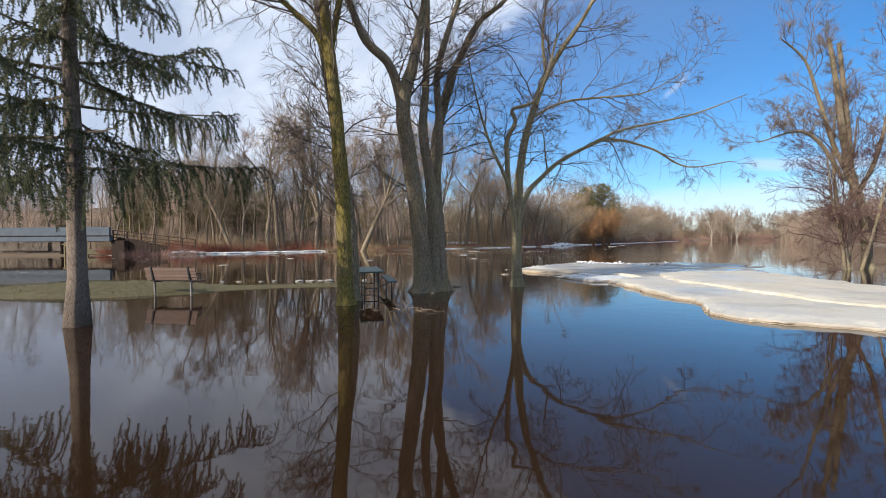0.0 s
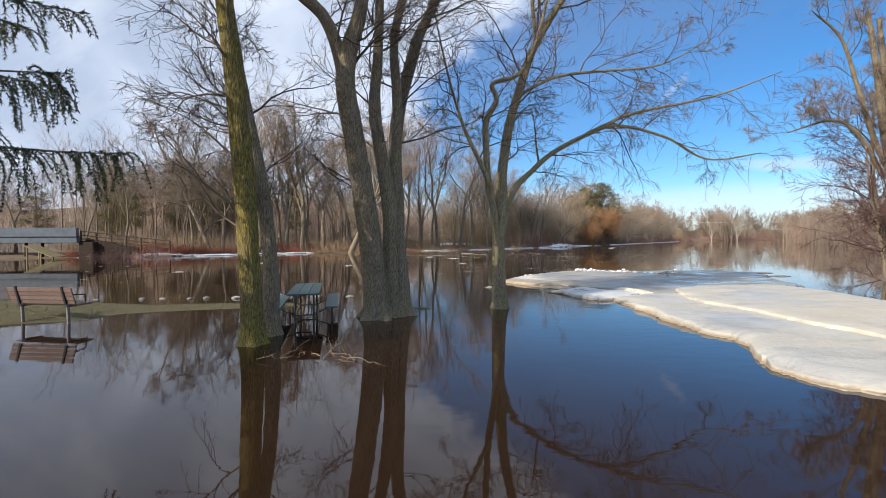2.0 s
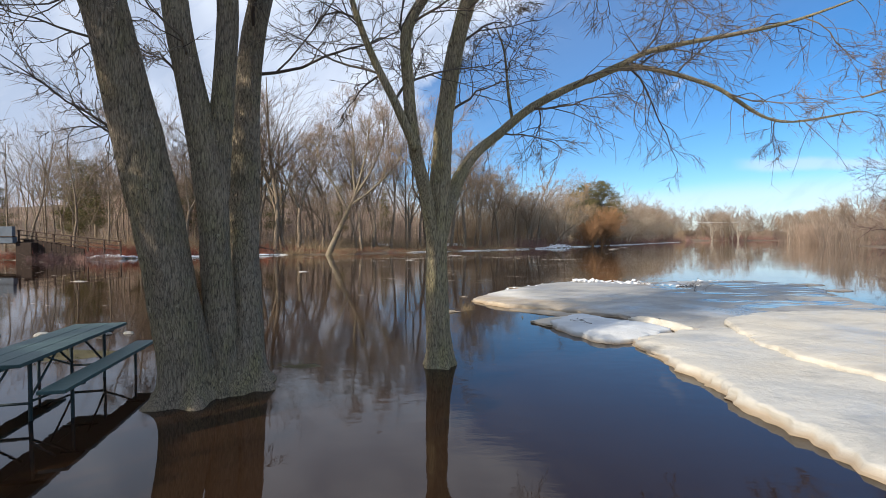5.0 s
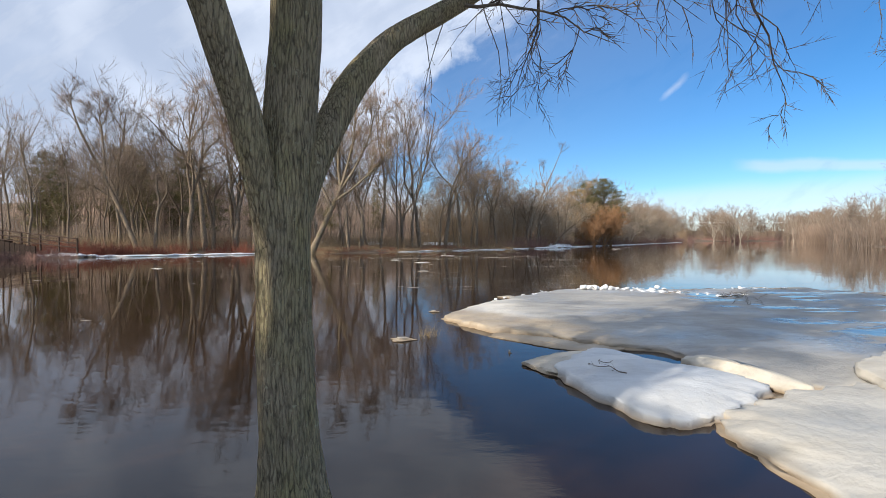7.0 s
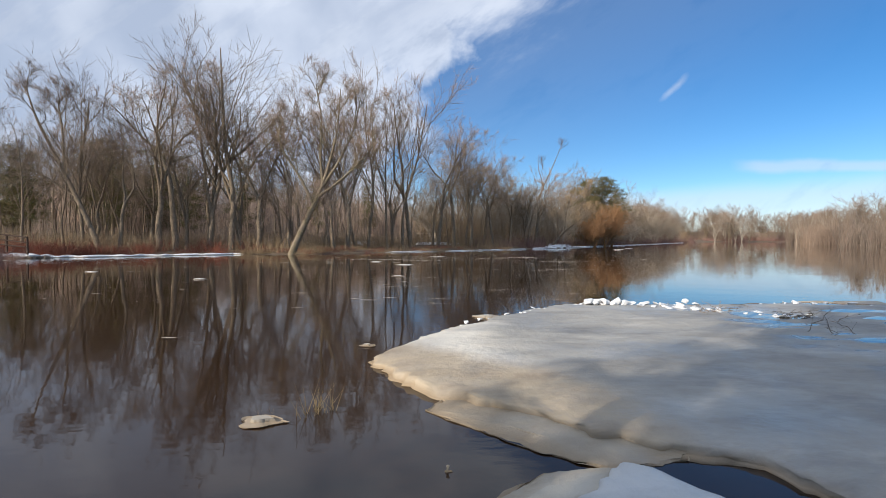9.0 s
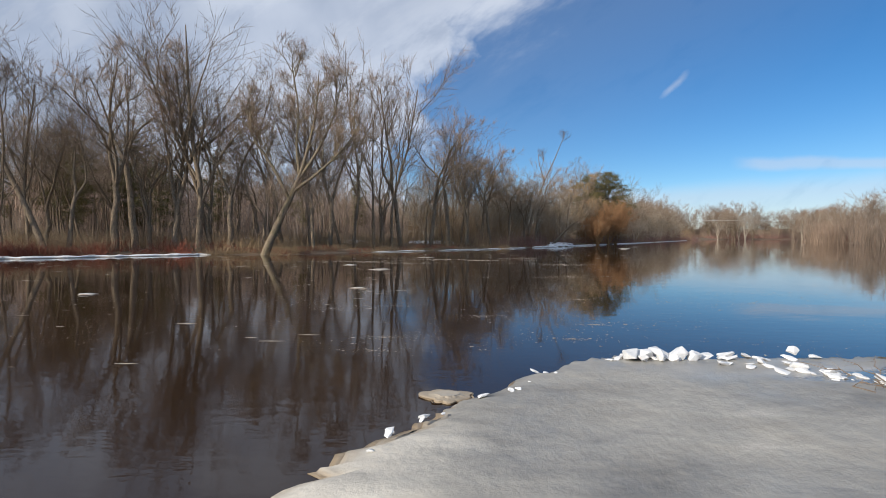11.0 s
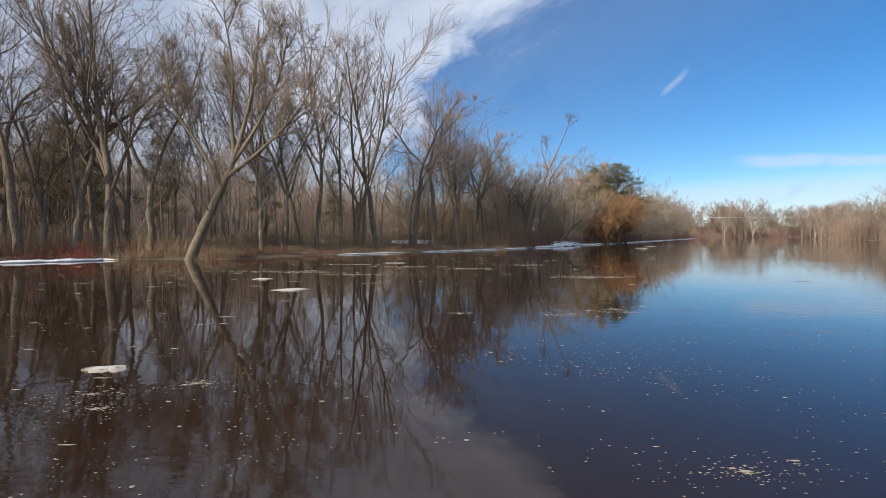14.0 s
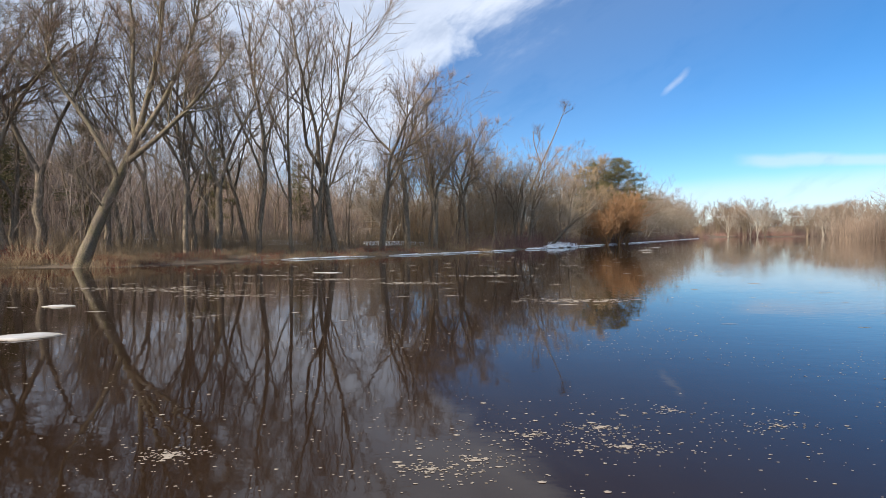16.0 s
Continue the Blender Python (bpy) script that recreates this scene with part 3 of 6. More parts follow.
def axis(lo, hi, dense_lo, dense_hi, step):
    a = list(np.arange(dense_lo, dense_hi, step))
    g, v = step, dense_lo
    while v > lo:
        g *= 1.25
        v -= g
        a.insert(0, v)
    g, v = step, a[-1]
    while v < hi:
        g *= 1.25
        v += g
        a.append(v)
    return a


gx, gy = axis(-2500, 2500, -50, 40, 0.8), axis(-900, 3200, -2, 120, 0.8)
geo = Geo()
for yy in gy:
    for xx in gx:
        geo.v.append((xx, yy, ground_z(xx, yy)))
w = len(gx)
geo.f = [(j * w + i, j * w + i + 1, (j + 1) * w + i + 1, (j + 1) * w + i) for j in range(len(gy) - 1) for i in range(w - 1)]
tagged(new("ground", geo.mesh("ground", M_GROUND, True)), "brown leaf-littered river bank with worn winter grass", "ground", kind="structure")

geo = Geo()
geo.v = [(-2500, -900, 0), (2500, -900, 0), (2500, 3200, 0), (-2500, 3200, 0)]
geo.f = [(0, 1, 2, 3)]
tagged(new("water", geo.mesh("water", M_WATER)), "muddy brown flood water with glassy reflections", "river", kind="structure")


# ---- ice floes ----
def slab(outline, centre, top, rnd, ragged=0.10, rings=12, step=0.08, under=-0.03, tilt=(0, 0), shelf=1.0):
    """A floe: ragged rim with a rounded, undercut edge and an uneven top."""
    pts = spline([(x, y, 0) for x, y in outline] + [(*outline[0], 0)], 10)[:-1]
    rim = []
    for i, p in enumerate(pts):
        q = pts[(i + 1) % len(pts)]
        m = max(1, int((q - p).length / step))
        rim += [p.lerp(q, k / m) for k in range(m)]
    c = Vector((*centre, 0))
    out = []
    for p in rim:
        o = (p - c).normalized()
        k = ragged * (noise.noise(p * 0.9) * 1.3 + noise.noise(p * 2.7 + Vector((3, 1, 0))) * 0.9 + abs(noise.noise(p * 6.0)) * 1.0 + noise.noise(p * 13.0) * 0.45)
        out.append(p + o * k)
    g, n = Geo(), len(out)
    thin = [0.72 + 0.5 * noise.noise(Vector((p.x * 0.7, p.y * 0.7, 11))) + 0.08 * noise.noise(p * 3.1) for p in out]
    thin = [max(0.42, min(1.0, k)) for k in thin]
    levels = [(0.05, under - 0.10, 0), (-0.07, 0.004, 0), (-0.02, 0.012, 0), (0.0, 0.40, 1), (0.008, 0.78, 1), (0.03, 0.94, 1), (0.09, 1.0, 1), (0.26, 1.0, 0.22), (0.6, 1.0, 0.0)]
    levels += [((k + 1) / (rings + 1), 1.0, 0.0) for k in range(rings - 1)]
    for j, (s, z, rim_k) in enumerate(levels):
        for p, th in zip(out, thin):
            far_c = (p - c).length
            o = (p - c) / far_c
            inset = min(s, far_c * 0.5) if j < 9 else 0.6 + (far_c - 0.6) * s
            if j == 1:
                inset = s * max(0.1, 1 + 1.8 * noise.noise(Vector((p.x * 1.4, p.y * 1.4, 21)))) * min(1.0, far_c) * shelf
            q = p - o * min(inset, far_c * 0.98)
            if 1 < j < 7:
                q = q + o * (0.05 * noise.noise(Vector((p.x * 5, p.y * 5, j * 1.7))))
            if j < 3:
                g.v.append(Vector((q.x, q.y, z if shelf else under - 0.02)))
                continue
            h = under + (top - under) * z * (1 - rim_k * (1 - th))
            if j > 4:
                h += 0.022 * noise.noise(Vector((q.x * 1.1, q.y * 1.1, 5))) + 0.012 * noise.noise(Vector((q.x * 4, q.y * 4, 2)))
                h += tilt[0] * (q.x - c.x) + tilt[1] * (q.y - c.y)
            g.v.append(Vector((q.x, q.y, h)))
    for j in range(len(levels) - 1):
        for i in range(n):
            a, b = j * n + i, j * n + (i + 1) % n
            g.f.append((a, b, b + n, a + n))
    g.v.append(Vector((c.x, c.y, top)))
    last = (len(levels) - 1) * n
    for i in range(n):
        g.f.append((last + i, last + (i + 1) % n, len(g.v) - 1))
    return g


rnd = random.Random(11)
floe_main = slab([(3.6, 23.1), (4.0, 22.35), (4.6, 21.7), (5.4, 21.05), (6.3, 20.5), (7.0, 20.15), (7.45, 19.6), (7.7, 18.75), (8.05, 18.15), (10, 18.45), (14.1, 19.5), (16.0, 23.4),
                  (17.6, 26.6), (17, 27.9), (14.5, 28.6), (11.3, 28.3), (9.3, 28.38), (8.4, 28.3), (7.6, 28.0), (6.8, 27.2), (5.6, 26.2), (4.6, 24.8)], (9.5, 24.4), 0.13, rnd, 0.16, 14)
main_ob = tagged(new("ice_floe", floe_main.mesh("ice_floe", M_ICE_MELT_SHADED, True)), "large pale ice floe with a stained edge and grey patches, part wet, part painted shade", "ice floe", "ice floes on the river")
floe_shelf = slab([(4.5, 21.15), (4.95, 20.7), (5.35, 20.35), (5.9, 20.02), (6.42, 20.08), (6.7, 20.3), (6.2, 20.75), (5.5, 21.15), (4.9, 21.6)], (5.6, 20.75), 0.035, rnd, 0.06, 6, 0.06, shelf=0.2)
part("awash_shelf", floe_shelf, M_ICE_DIRTY, main_ob, "thin tan ice shelf awash at the floe's edge")
floe_near = slab([(6.6, 17.25), (6.3, 16.6), (6.4, 15.2), (6.3, 14.2), (6.35, 13.2), (6.5, 12.1), (6.55, 11.5), (6.2, 10.5), (5.95, 9.75), (5.95, 9.25), (6.4, 8.7), (7.4, 8.1), (8.6, 7.4), (10, 6.2),
                  (13.0, 9), (13.7, 13.0), (13.8, 16.2), (14.1, 19.35), (10, 18.3), (8.1, 17.95), (7.35, 17.6)], (9.6, 13.6), 0.15, rnd, 0.17, 14)
near_ob = tagged(new("ice_floe", floe_near.mesh("ice_floe", M_ICE, True)), "long cream-coloured ice floe with a thick ragged edge", "ice floe", "ice floes on the river")
floe_layer = slab([(8.2, 16.2), (8.8, 17.9), (9.6, 18.9), (11.5, 19.5), (13.3, 19.2), (13.1, 14), (12.4, 9.8), (9.6, 9.6), (8.7, 11.8), (8.5, 14.3)], (11, 14.6), 0.25, rnd, 0.12, 10, under=0.14, shelf=0.0)
part("ice_layer", floe_layer, M_ICE_DIRTY, near_ob, "yellowish upper ice layer", True)
floe_small = slab([(5.2, 18.85), (5.75, 19.55), (6.1, 19.8), (6.5, 19.5), (7.0, 18.95), (7.38, 18.55), (7.55, 18.1), (7.35, 17.85), (6.85, 17.5), (6.15, 17.1), (5.68, 17.15), (5.4, 17.9)], (6.4, 18.4), 0.155, rnd, 0.09, 9, 0.06, shelf=0.3)
small_ob = tagged(new("ice_floe", floe_small.mesh("ice_floe", M_ICE_WHITE, True)), "small flat white ice floe broken off beside the larger ones", "ice floe", "ice floes on the river")
floe_tip = slab([(4.76, 19.25), (5.15, 19.65), (5.55, 19.88), (5.98, 19.86), (5.82, 19.5), (5.45, 19.05), (5.2, 18.75), (5.02, 18.95)], (5.4, 19.35), 0.075, rnd, 0.06, 6, 0.05, shelf=0.2)
part("waterlogged_tip", floe_tip, M_ICE_DIRTY, small_ob, "thin tan waterlogged tip")
strip = slab([(7.12, 19.2), (7.3, 19.36), (7.5, 19.25), (7.72, 18.85), (7.86, 18.45), (8.0, 18.0), (7.92, 17.82), (7.72, 18.05), (7.5, 18.5), (7.25, 18.9)], (7.58, 18.6), 0.20, rnd, 0.05, 5, 0.05, shelf=0.1)
tagged(new("ice_block", strip.mesh("ice_block", M_ICE_DIRTY, True)), "narrow dirty ice block wedged beside the large floe", "ice block")


# ---- foreground trees standing in the flood ----
def pendant(wood, twig, p, length, rnd):
    """A thin hanging shoot with short spurs and buds."""
    d = Vector((rnd.gauss(0, 0.35), rnd.gauss(0, 0.35), -0.5)).normalized()
    n, pts = 8, [p.copy()]
    for i in range(n):
        d = (d + Vector((rnd.gauss(0, 0.13), rnd.gauss(0, 0.13), -0.22))).normalized()
        p = p + d * (length / n)
        pts.append(p.copy())
    wood.tube(pts, [0.0065 - 0.0042 * i / n for i in range(n + 1)], 4, False)
    for k in range(int(length * 13)):
        s = rnd.uniform(0.1, 1) * n
        i = min(int(s), n - 1)
        q = pts[i].lerp(pts[i + 1], s - i)
        o = turn_off((pts[i + 1] - pts[i]).normalized(), rnd.uniform(0.5, 1.0), rnd)
        ln = rnd.uniform(0.03, 0.09) if rnd.random() < 0.7 else rnd.uniform(0.12, 0.3)
        twig.spike(q, o, ln, 0.0032)
        twig.spike(q + o * (ln * 0.9), o, 0.016, 0.0055)


def flooded_tree(name, at, limbs, sprays, bark_mat, twig_mat, label, seed, trunk_sides=20, lumps=0.10, flare=0.26, fine=0.0042):
    """limbs: (points, first radius, last radius), the first one the trunk; sprays: (limb, from, to, count, length, way, droop)."""
    rnd = random.Random(seed)
    base = Vector((at[0], at[1], 0))
    tree = thing(name, base, label, "tree")
    lines = []
    twig = Geo()
    for i, (pts, r0, r1) in enumerate(limbs):
        line = spline([Vector(p) - base for p in pts], 14 if i == 0 or r0 > 0.09 else 7)
        n = len(line) - 1
        rad = [r0 + (r1 - r0) * (k / n) ** 1.35 for k in range(n + 1)]
        lines.append((line, rad))
        g = Geo()
        if i == 0:
            g.tube(line, rad, trunk_sides * 2, True, lumps, flare, 0.016)
            part("trunk", g, bark_mat, tree, smooth=True)
        else:
            g.tube(line, rad, 28 if r0 > 0.09 else 10, True, lumps * 1.2, flare if r0 > 0.18 else 0.0, 0.013 if r0 > 0.09 else 0.004)
            part("limb", g, bark_mat, tree, smooth=True)
    wood = Geo()
    for which, lo, hi, count, length, way, droop in sprays:
        line, rad = lines[which]
        for k in range(count):
            s = (lo + (hi - lo) * (k + rnd.random()) / count) * (len(line) - 1)
            i = min(int(s), len(line) - 2)
            p = line[i].lerp(line[i + 1], s - i)
            d = turn_off((line[i + 1] - line[i]).normalized(), rnd.uniform(0.6, 1.25), rnd)
            d = (d + Vector(way)).normalized()
            ln = length * rnd.uniform(0.55, 1.3)
            if droop > 0.12:
                pendant(wood, twig, p, ln, rnd)
                continue
            limb(wood, twig, p, d, ln * 1.35, min(0.010 + 0.009 * ln, rad[i] * 0.5), 2 if ln < 0.7 or droop > 0.12 else 3, rnd, 0.04 - droop, (5, 5, 7), 0.8, fine, 0.16 * fine / 0.004, 0.23, 0.1)
    part("branchwork", wood, twig_mat, tree)
    part("twig_crown", twig, twig_mat, tree)
    return tree


flooded_tree("maple_tree", (-2.58, 11.45),
             [([(-2.58, 11.45, -0.3), (-2.58, 11.44, 0.3), (-2.57, 11.25, 2.4), (-2.66, 11.05, 4.7), (-2.8, 10.95, 6.3), (-2.95, 10.9, 8), (-3.1, 10.9, 10.5), (-3.2, 10.9, 14)], 0.205, 0.05),
              ([(-2.74, 11.0, 5.7), (-3.1, 10.95, 6.7), (-3.7, 10.9, 7.3), (-4.2, 10.85, 7.8), (-5.2, 10.7, 9.2), (-6, 10.6, 11)], 0.085, 0.03),
              ([(-2.78, 11.0, 6.4), (-2.5, 11.1, 8), (-2.2, 11.2, 10), (-2, 11.4, 13)], 0.09, 0.03)],
             [(0, 0.26, 0.5, 10, 1.5, (-0.7, -0.1, 0.1), 0.07), (1, 0.1, 1, 12, 1.5, (-0.3, 0, 0.1), 0.05), (0, 0.5, 1, 14, 1.9, (0, 0, 0.3), 0.0), (2, 0.2, 1, 10, 1.8, (0.2, 0, 0.3), 0.0)],
             M_BARK_MOSSY, M_TWIG, "tall leafless tree with yellow-green mossy furrowed bark in floodwater", 3)
flooded_tree("maple_tree", (-2.58, 12.25),
             [([(-2.56, 12.25, -0.3), (-2.56, 12.25, 0.3), (-2.53, 12.25, 1.1), (-2.6, 12.25, 2.25), (-2.82, 12.25, 3.7), (-3.0, 12.25, 4.7), (-3.14, 12.25, 5.6), (-3.5, 12.4, 8), (-3.8, 12.5, 12)], 0.17, 0.04)],
             [(0, 0.35, 0.6, 5, 1.3, (0.3, 0.2, 0.1), 0.04), (0, 0.5, 1, 12, 1.7, (0, 0, 0.3), 0)],
             M_BARK_GREY, M_TWIG, "slim leafless grey-brown tree beside the mossy tree", 4, 16)
flooded_tree("maple_tree", (-0.5, 14.4),
             [([(-0.68, 14.2, -0.3), (-0.68, 14.2, 0.25), (-0.73, 14.05, 1.2), (-0.80, 13.88, 2.2), (-1.03, 13.6, 4.0), (-1.22, 13.35, 5.4), (-1.12, 13.3, 6.2), (-0.9, 13.3, 6.9), (-0.7, 13.3, 8.0), (-0.54, 13.3, 8.9), (-0.2, 13.2, 12)], 0.31, 0.06),
              ([(-1.18, 13.4, 5.2), (-1.34, 13.3, 6.1), (-1.62, 13.1, 6.85), (-2.25, 12.9, 7.45), (-2.7, 12.7, 8.5), (-3.3, 12.5, 10), (-3.7, 12.4, 12)], 0.16, 0.04),
              ([(-0.10, 14.65, -0.3), (-0.12, 14.66, 0.3), (-0.20, 14.8, 1.5), (-0.28, 15.05, 3.0), (-0.28, 15.35, 5.0), (0.22, 15.4, 7.1), (0.6, 15.4, 8.0), (1.24, 15.4, 9.15), (2.2, 15.4, 10), (3.2, 15.6, 12)], 0.245, 0.035),
              ([(-0.36, 14.5, -0.3), (-0.36, 14.4, 1.3), (-0.37, 14.2, 2.9), (-0.65, 14.0, 5.0), (-0.56, 14.0, 6.5), (-0.5, 14.0, 9), (-0.6, 14, 12)], 0.21, 0.04),
              ([(-0.34, 14.3, 2.5), (-0.27, 14.3, 3.4), (-0.14, 14.3, 5.0), (-0.2, 14.3, 7.0), (0.24, 14.3, 8.6), (0.56, 14.3, 9.6), (0.9, 14.3, 12)], 0.15, 0.04)],
             [(1, 0.15, 1, 12, 1.6, (-0.3, 0, 0.1), 0.03), (0, 0.45, 1, 12, 1.8, (0, 0, 0.2), 0.0), (2, 0.38, 1, 14, 1.7, (0.3, 0, 0.1), 0.03),
              (3, 0.38, 1, 12, 1.5, (0, -0.1, 0.2), 0.02), (4, 0.35, 1, 11, 1.4, (0.1, 0.1, 0.2), 0.02), (2, 0.16, 0.26, 4, 0.6, (0.6, -0.2, -0.3), 0.12), (0, 0.3, 0.45, 3, 1.4, (-0.6, 0, 0.0), 0.05)],
             M_BARK_GREY, M_TWIG, "leafless tree with several thick grey-brown trunks rising from floodwater", 5, 24, 0.12, 0.40)
flooded_tree("maple_tree", (2.55, 15.65),
             [([(2.56, 15.65, -0.3), (2.56, 15.65, 0.2), (2.53, 15.65, 1.2), (2.54, 15.65, 2.2), (2.6, 15.67, 3.1), (2.65, 15.68, 3.9), (2.84, 15.7, 5.1), (3.18, 15.7, 6.3), (3.55, 15.7, 7.3), (4.2, 15.7, 8.4), (4.9, 15.7, 9.4), (5.5, 15.7, 10.6), (6.2, 15.7, 12.5)], 0.192, 0.03),
              ([(2.56, 15.66, 1.9), (2.65, 15.75, 2.3), (2.77, 15.95, 2.70), (2.93, 16.17, 3.13), (3.2, 16.44, 3.55), (3.62, 16.75, 3.94), (4.45, 17.2, 4.65), (5.78, 17.7, 5.37), (6.8, 18.0, 5.68), (8.42, 18.1, 5.32), (9.9, 18.2, 4.6), (11.7, 18.2, 4.8)], 0.122, 0.014),
              ([(5.65, 17.75, 5.32), (6.4, 17.9, 5.7), (7.27, 18.0, 6.08), (10.06, 18.2, 6.7), (12.4, 18.3, 7.55)], 0.08, 0.012),
              ([(2.54, 15.62, 1.6), (2.45, 15.50, 2.2), (2.37, 15.38, 2.7), (2.20, 15.16, 3.5), (2.13, 15.0, 4.3), (2.12, 14.9, 5.0), (2.39, 14.9, 5.58), (2.3, 14.9, 6.0), (2.97, 14.9, 6.25), (3.4, 14.9, 7), (3.8, 14.9, 8.5)], 0.105, 0.03),
              ([(2.24, 15.02, 3.35), (1.95, 14.95, 4.0), (1.65, 14.9, 4.6), (1.42, 14.85, 5.2), (1.1, 14.8, 6.3), (0.7, 14.8, 8.2)], 0.07, 0.015),
              ([(3.0, 15.7, 5.9), (4.2, 15.8, 6.5), (5.6, 15.9, 6.7), (7.2, 16, 6.9), (8.6, 16, 7.6)], 0.05, 0.01),
              ([(3.6, 15.7, 7.4), (3.5, 15.8, 8.8), (3.7, 15.9, 10.4), (4, 16, 12)], 0.06, 0.015),
              ([(4.0, 17.2, 4.3), (3.9, 17.1, 4.8), (3.8, 17, 5.6), (3.6, 16.9, 6.1)], 0.035, 0.008)],
             [(1, 0.42, 1, 10, 1.4, (0.3, 0, 0.1), 0.09), (2, 0.1, 1, 8, 1.4, (0.3, 0, 0.05), 0.10), (0, 0.42, 1, 18, 1.8, (0.2, 0, 0.1), 0.03), (3, 0.35, 1, 8, 1.2, (-0.2, 0, 0.1), 0.03),
              (4, 0.2, 1, 12, 1.3, (-0.4, 0, 0.1), 0.06), (5, 0.2, 1, 13, 1.5, (0.3, 0, 0.1), 0.06), (6, 0.2, 1, 9, 1.5, (0, 0, 0.2), 0.0), (7, 0.4, 1, 5, 0.7, (-0.3, 0, -0.2), 0.1),
              (1, 0.42, 1.0, 20, 1.1, (0.1, -0.1, -1.8), 0.16), (2, 0.2, 1.0, 13, 1.2, (0.1, -0.1, -1.7), 0.14), (5, 0.3, 1.0, 9, 1.0, (0, 0, -1), 0.14)],
             M_BARK_PALE, M_TWIG, "leafless grey tree with one long drooping limb over the water", 6, 22)
flooded_tree("broken_tree", (22.12, 23.37),
             [([(22.34, 23.37, -0.30), (22.29, 23.37, 0.22), (22.00, 23.37, 2.84), (21.43, 23.37, 4.67), (20.92, 23.37, 6.72), (20.52, 23.37, 9.57), (20.06, 23.37, 12.08)], 0.251, 0.091),
              ([(21.43, 23.43, 4.67), (21.15, 23.48, 8.09), (20.69, 23.48, 11.85)], 0.137, 0.091),
              ([(21.55, 23.26, 3.98), (20.23, 23.14, 6.38), (19.32, 23.03, 8.77), (18.47, 22.91, 10.71), (17.10, 22.80, 11.85)], 0.125, 0.023),
              ([(20.86, 23.26, 4.67), (19.38, 23.03, 6.55), (18.13, 22.91, 7.12), (16.07, 22.80, 6.55)], 0.103, 0.023),
              ([(21.66, 23.48, 3.64), (23.03, 23.71, 6.15), (23.94, 23.94, 9.45), (24.40, 24.17, 12.30)], 0.114, 0.034)],
             [(2, 0.2, 1, 9, 1.6, (-0.3, 0, 0.3), 0), (3, 0.2, 1, 10, 1.3, (-0.1, 0, 0.6), -0.02), (4, 0.2, 1, 10, 1.7, (0, 0, 0.3), 0), (0, 0.3, 0.98, 14, 1.1, (0, 0, 0.4), 0), (1, 0.2, 0.98, 9, 0.9, (0.1, 0, 0.4), 0)],
             M_BARK_GREY, M_TWIG, "old leafless tree with two snapped-off pale trunks", 7, 16, fine=0.007)
flooded_tree("alder_tree", (20.87, 23.09),
             [([(20.94, 23.09, -0.30), (21.02, 23.09, -0.07), (20.72, 23.24, 2.15), (20.42, 23.38, 5.11), (20.57, 23.53, 8.07)], 0.126, 0.044),
              ([(20.72, 22.94, -0.30), (20.50, 22.94, 1.41), (19.98, 22.94, 3.63), (19.68, 22.94, 6.00)], 0.089, 0.030),
              ([(21.24, 23.38, -0.30), (21.46, 23.53, 1.41), (21.61, 23.68, 4.37), (21.90, 23.68, 8.07)], 0.104, 0.030),
              ([(21.31, 22.79, -0.30), (21.90, 22.64, 2.15), (22.64, 22.50, 5.85)], 0.089, 0.030)],
             [(0, 0.22, 1, 18, 2.1, (-0.3, 0, 0.05), 0.03), (1, 0.22, 1, 17, 2.0, (-0.5, 0, 0.0), 0.04), (2, 0.25, 1, 14, 1.9, (0.1, 0, 0.1), 0.03), (3, 0.25, 1, 11, 1.9, (0.3, 0, 0), 0.03)],
             M_BARK_GREY, M_TWIG_PURPLE, "small multi-stemmed leafless tree with purplish budding twigs", 8, 10, fine=0.0062)


def budding_tree(at, height, label, seed, twig_mat, width=0.5, stems=5):
    rnd = random.Random(seed)
    tree = thing("alder_tree", (at[0], at[1], ground_z(*at)), label, "tree")
    twig = Geo()
    for k in range(stems):
        wood = Geo()
        a = 2 * math.pi * k / stems
        d = Vector((math.cos(a) * width, math.sin(a) * width, 1)).normalized()
        grow(wood, twig, Vector((math.cos(a) * 0.2, math.sin(a) * 0.2, -0.5)), d, height * rnd.uniform(0.8, 1.1), 0.11, 4, rnd, 0.12, 6, 7, 0.95, 0.16, 0.010, 0.55, 6, 0.02)
        part("stem", wood, twig_mat, tree)
    part("twig_crown", twig, twig_mat, tree)
    return tree


budding_tree((46.0, 43.0), 8.0, "wide leafless tree with dense purplish-brown budding twigs", 21, M_TWIG_PURPLE, 0.4, 6)


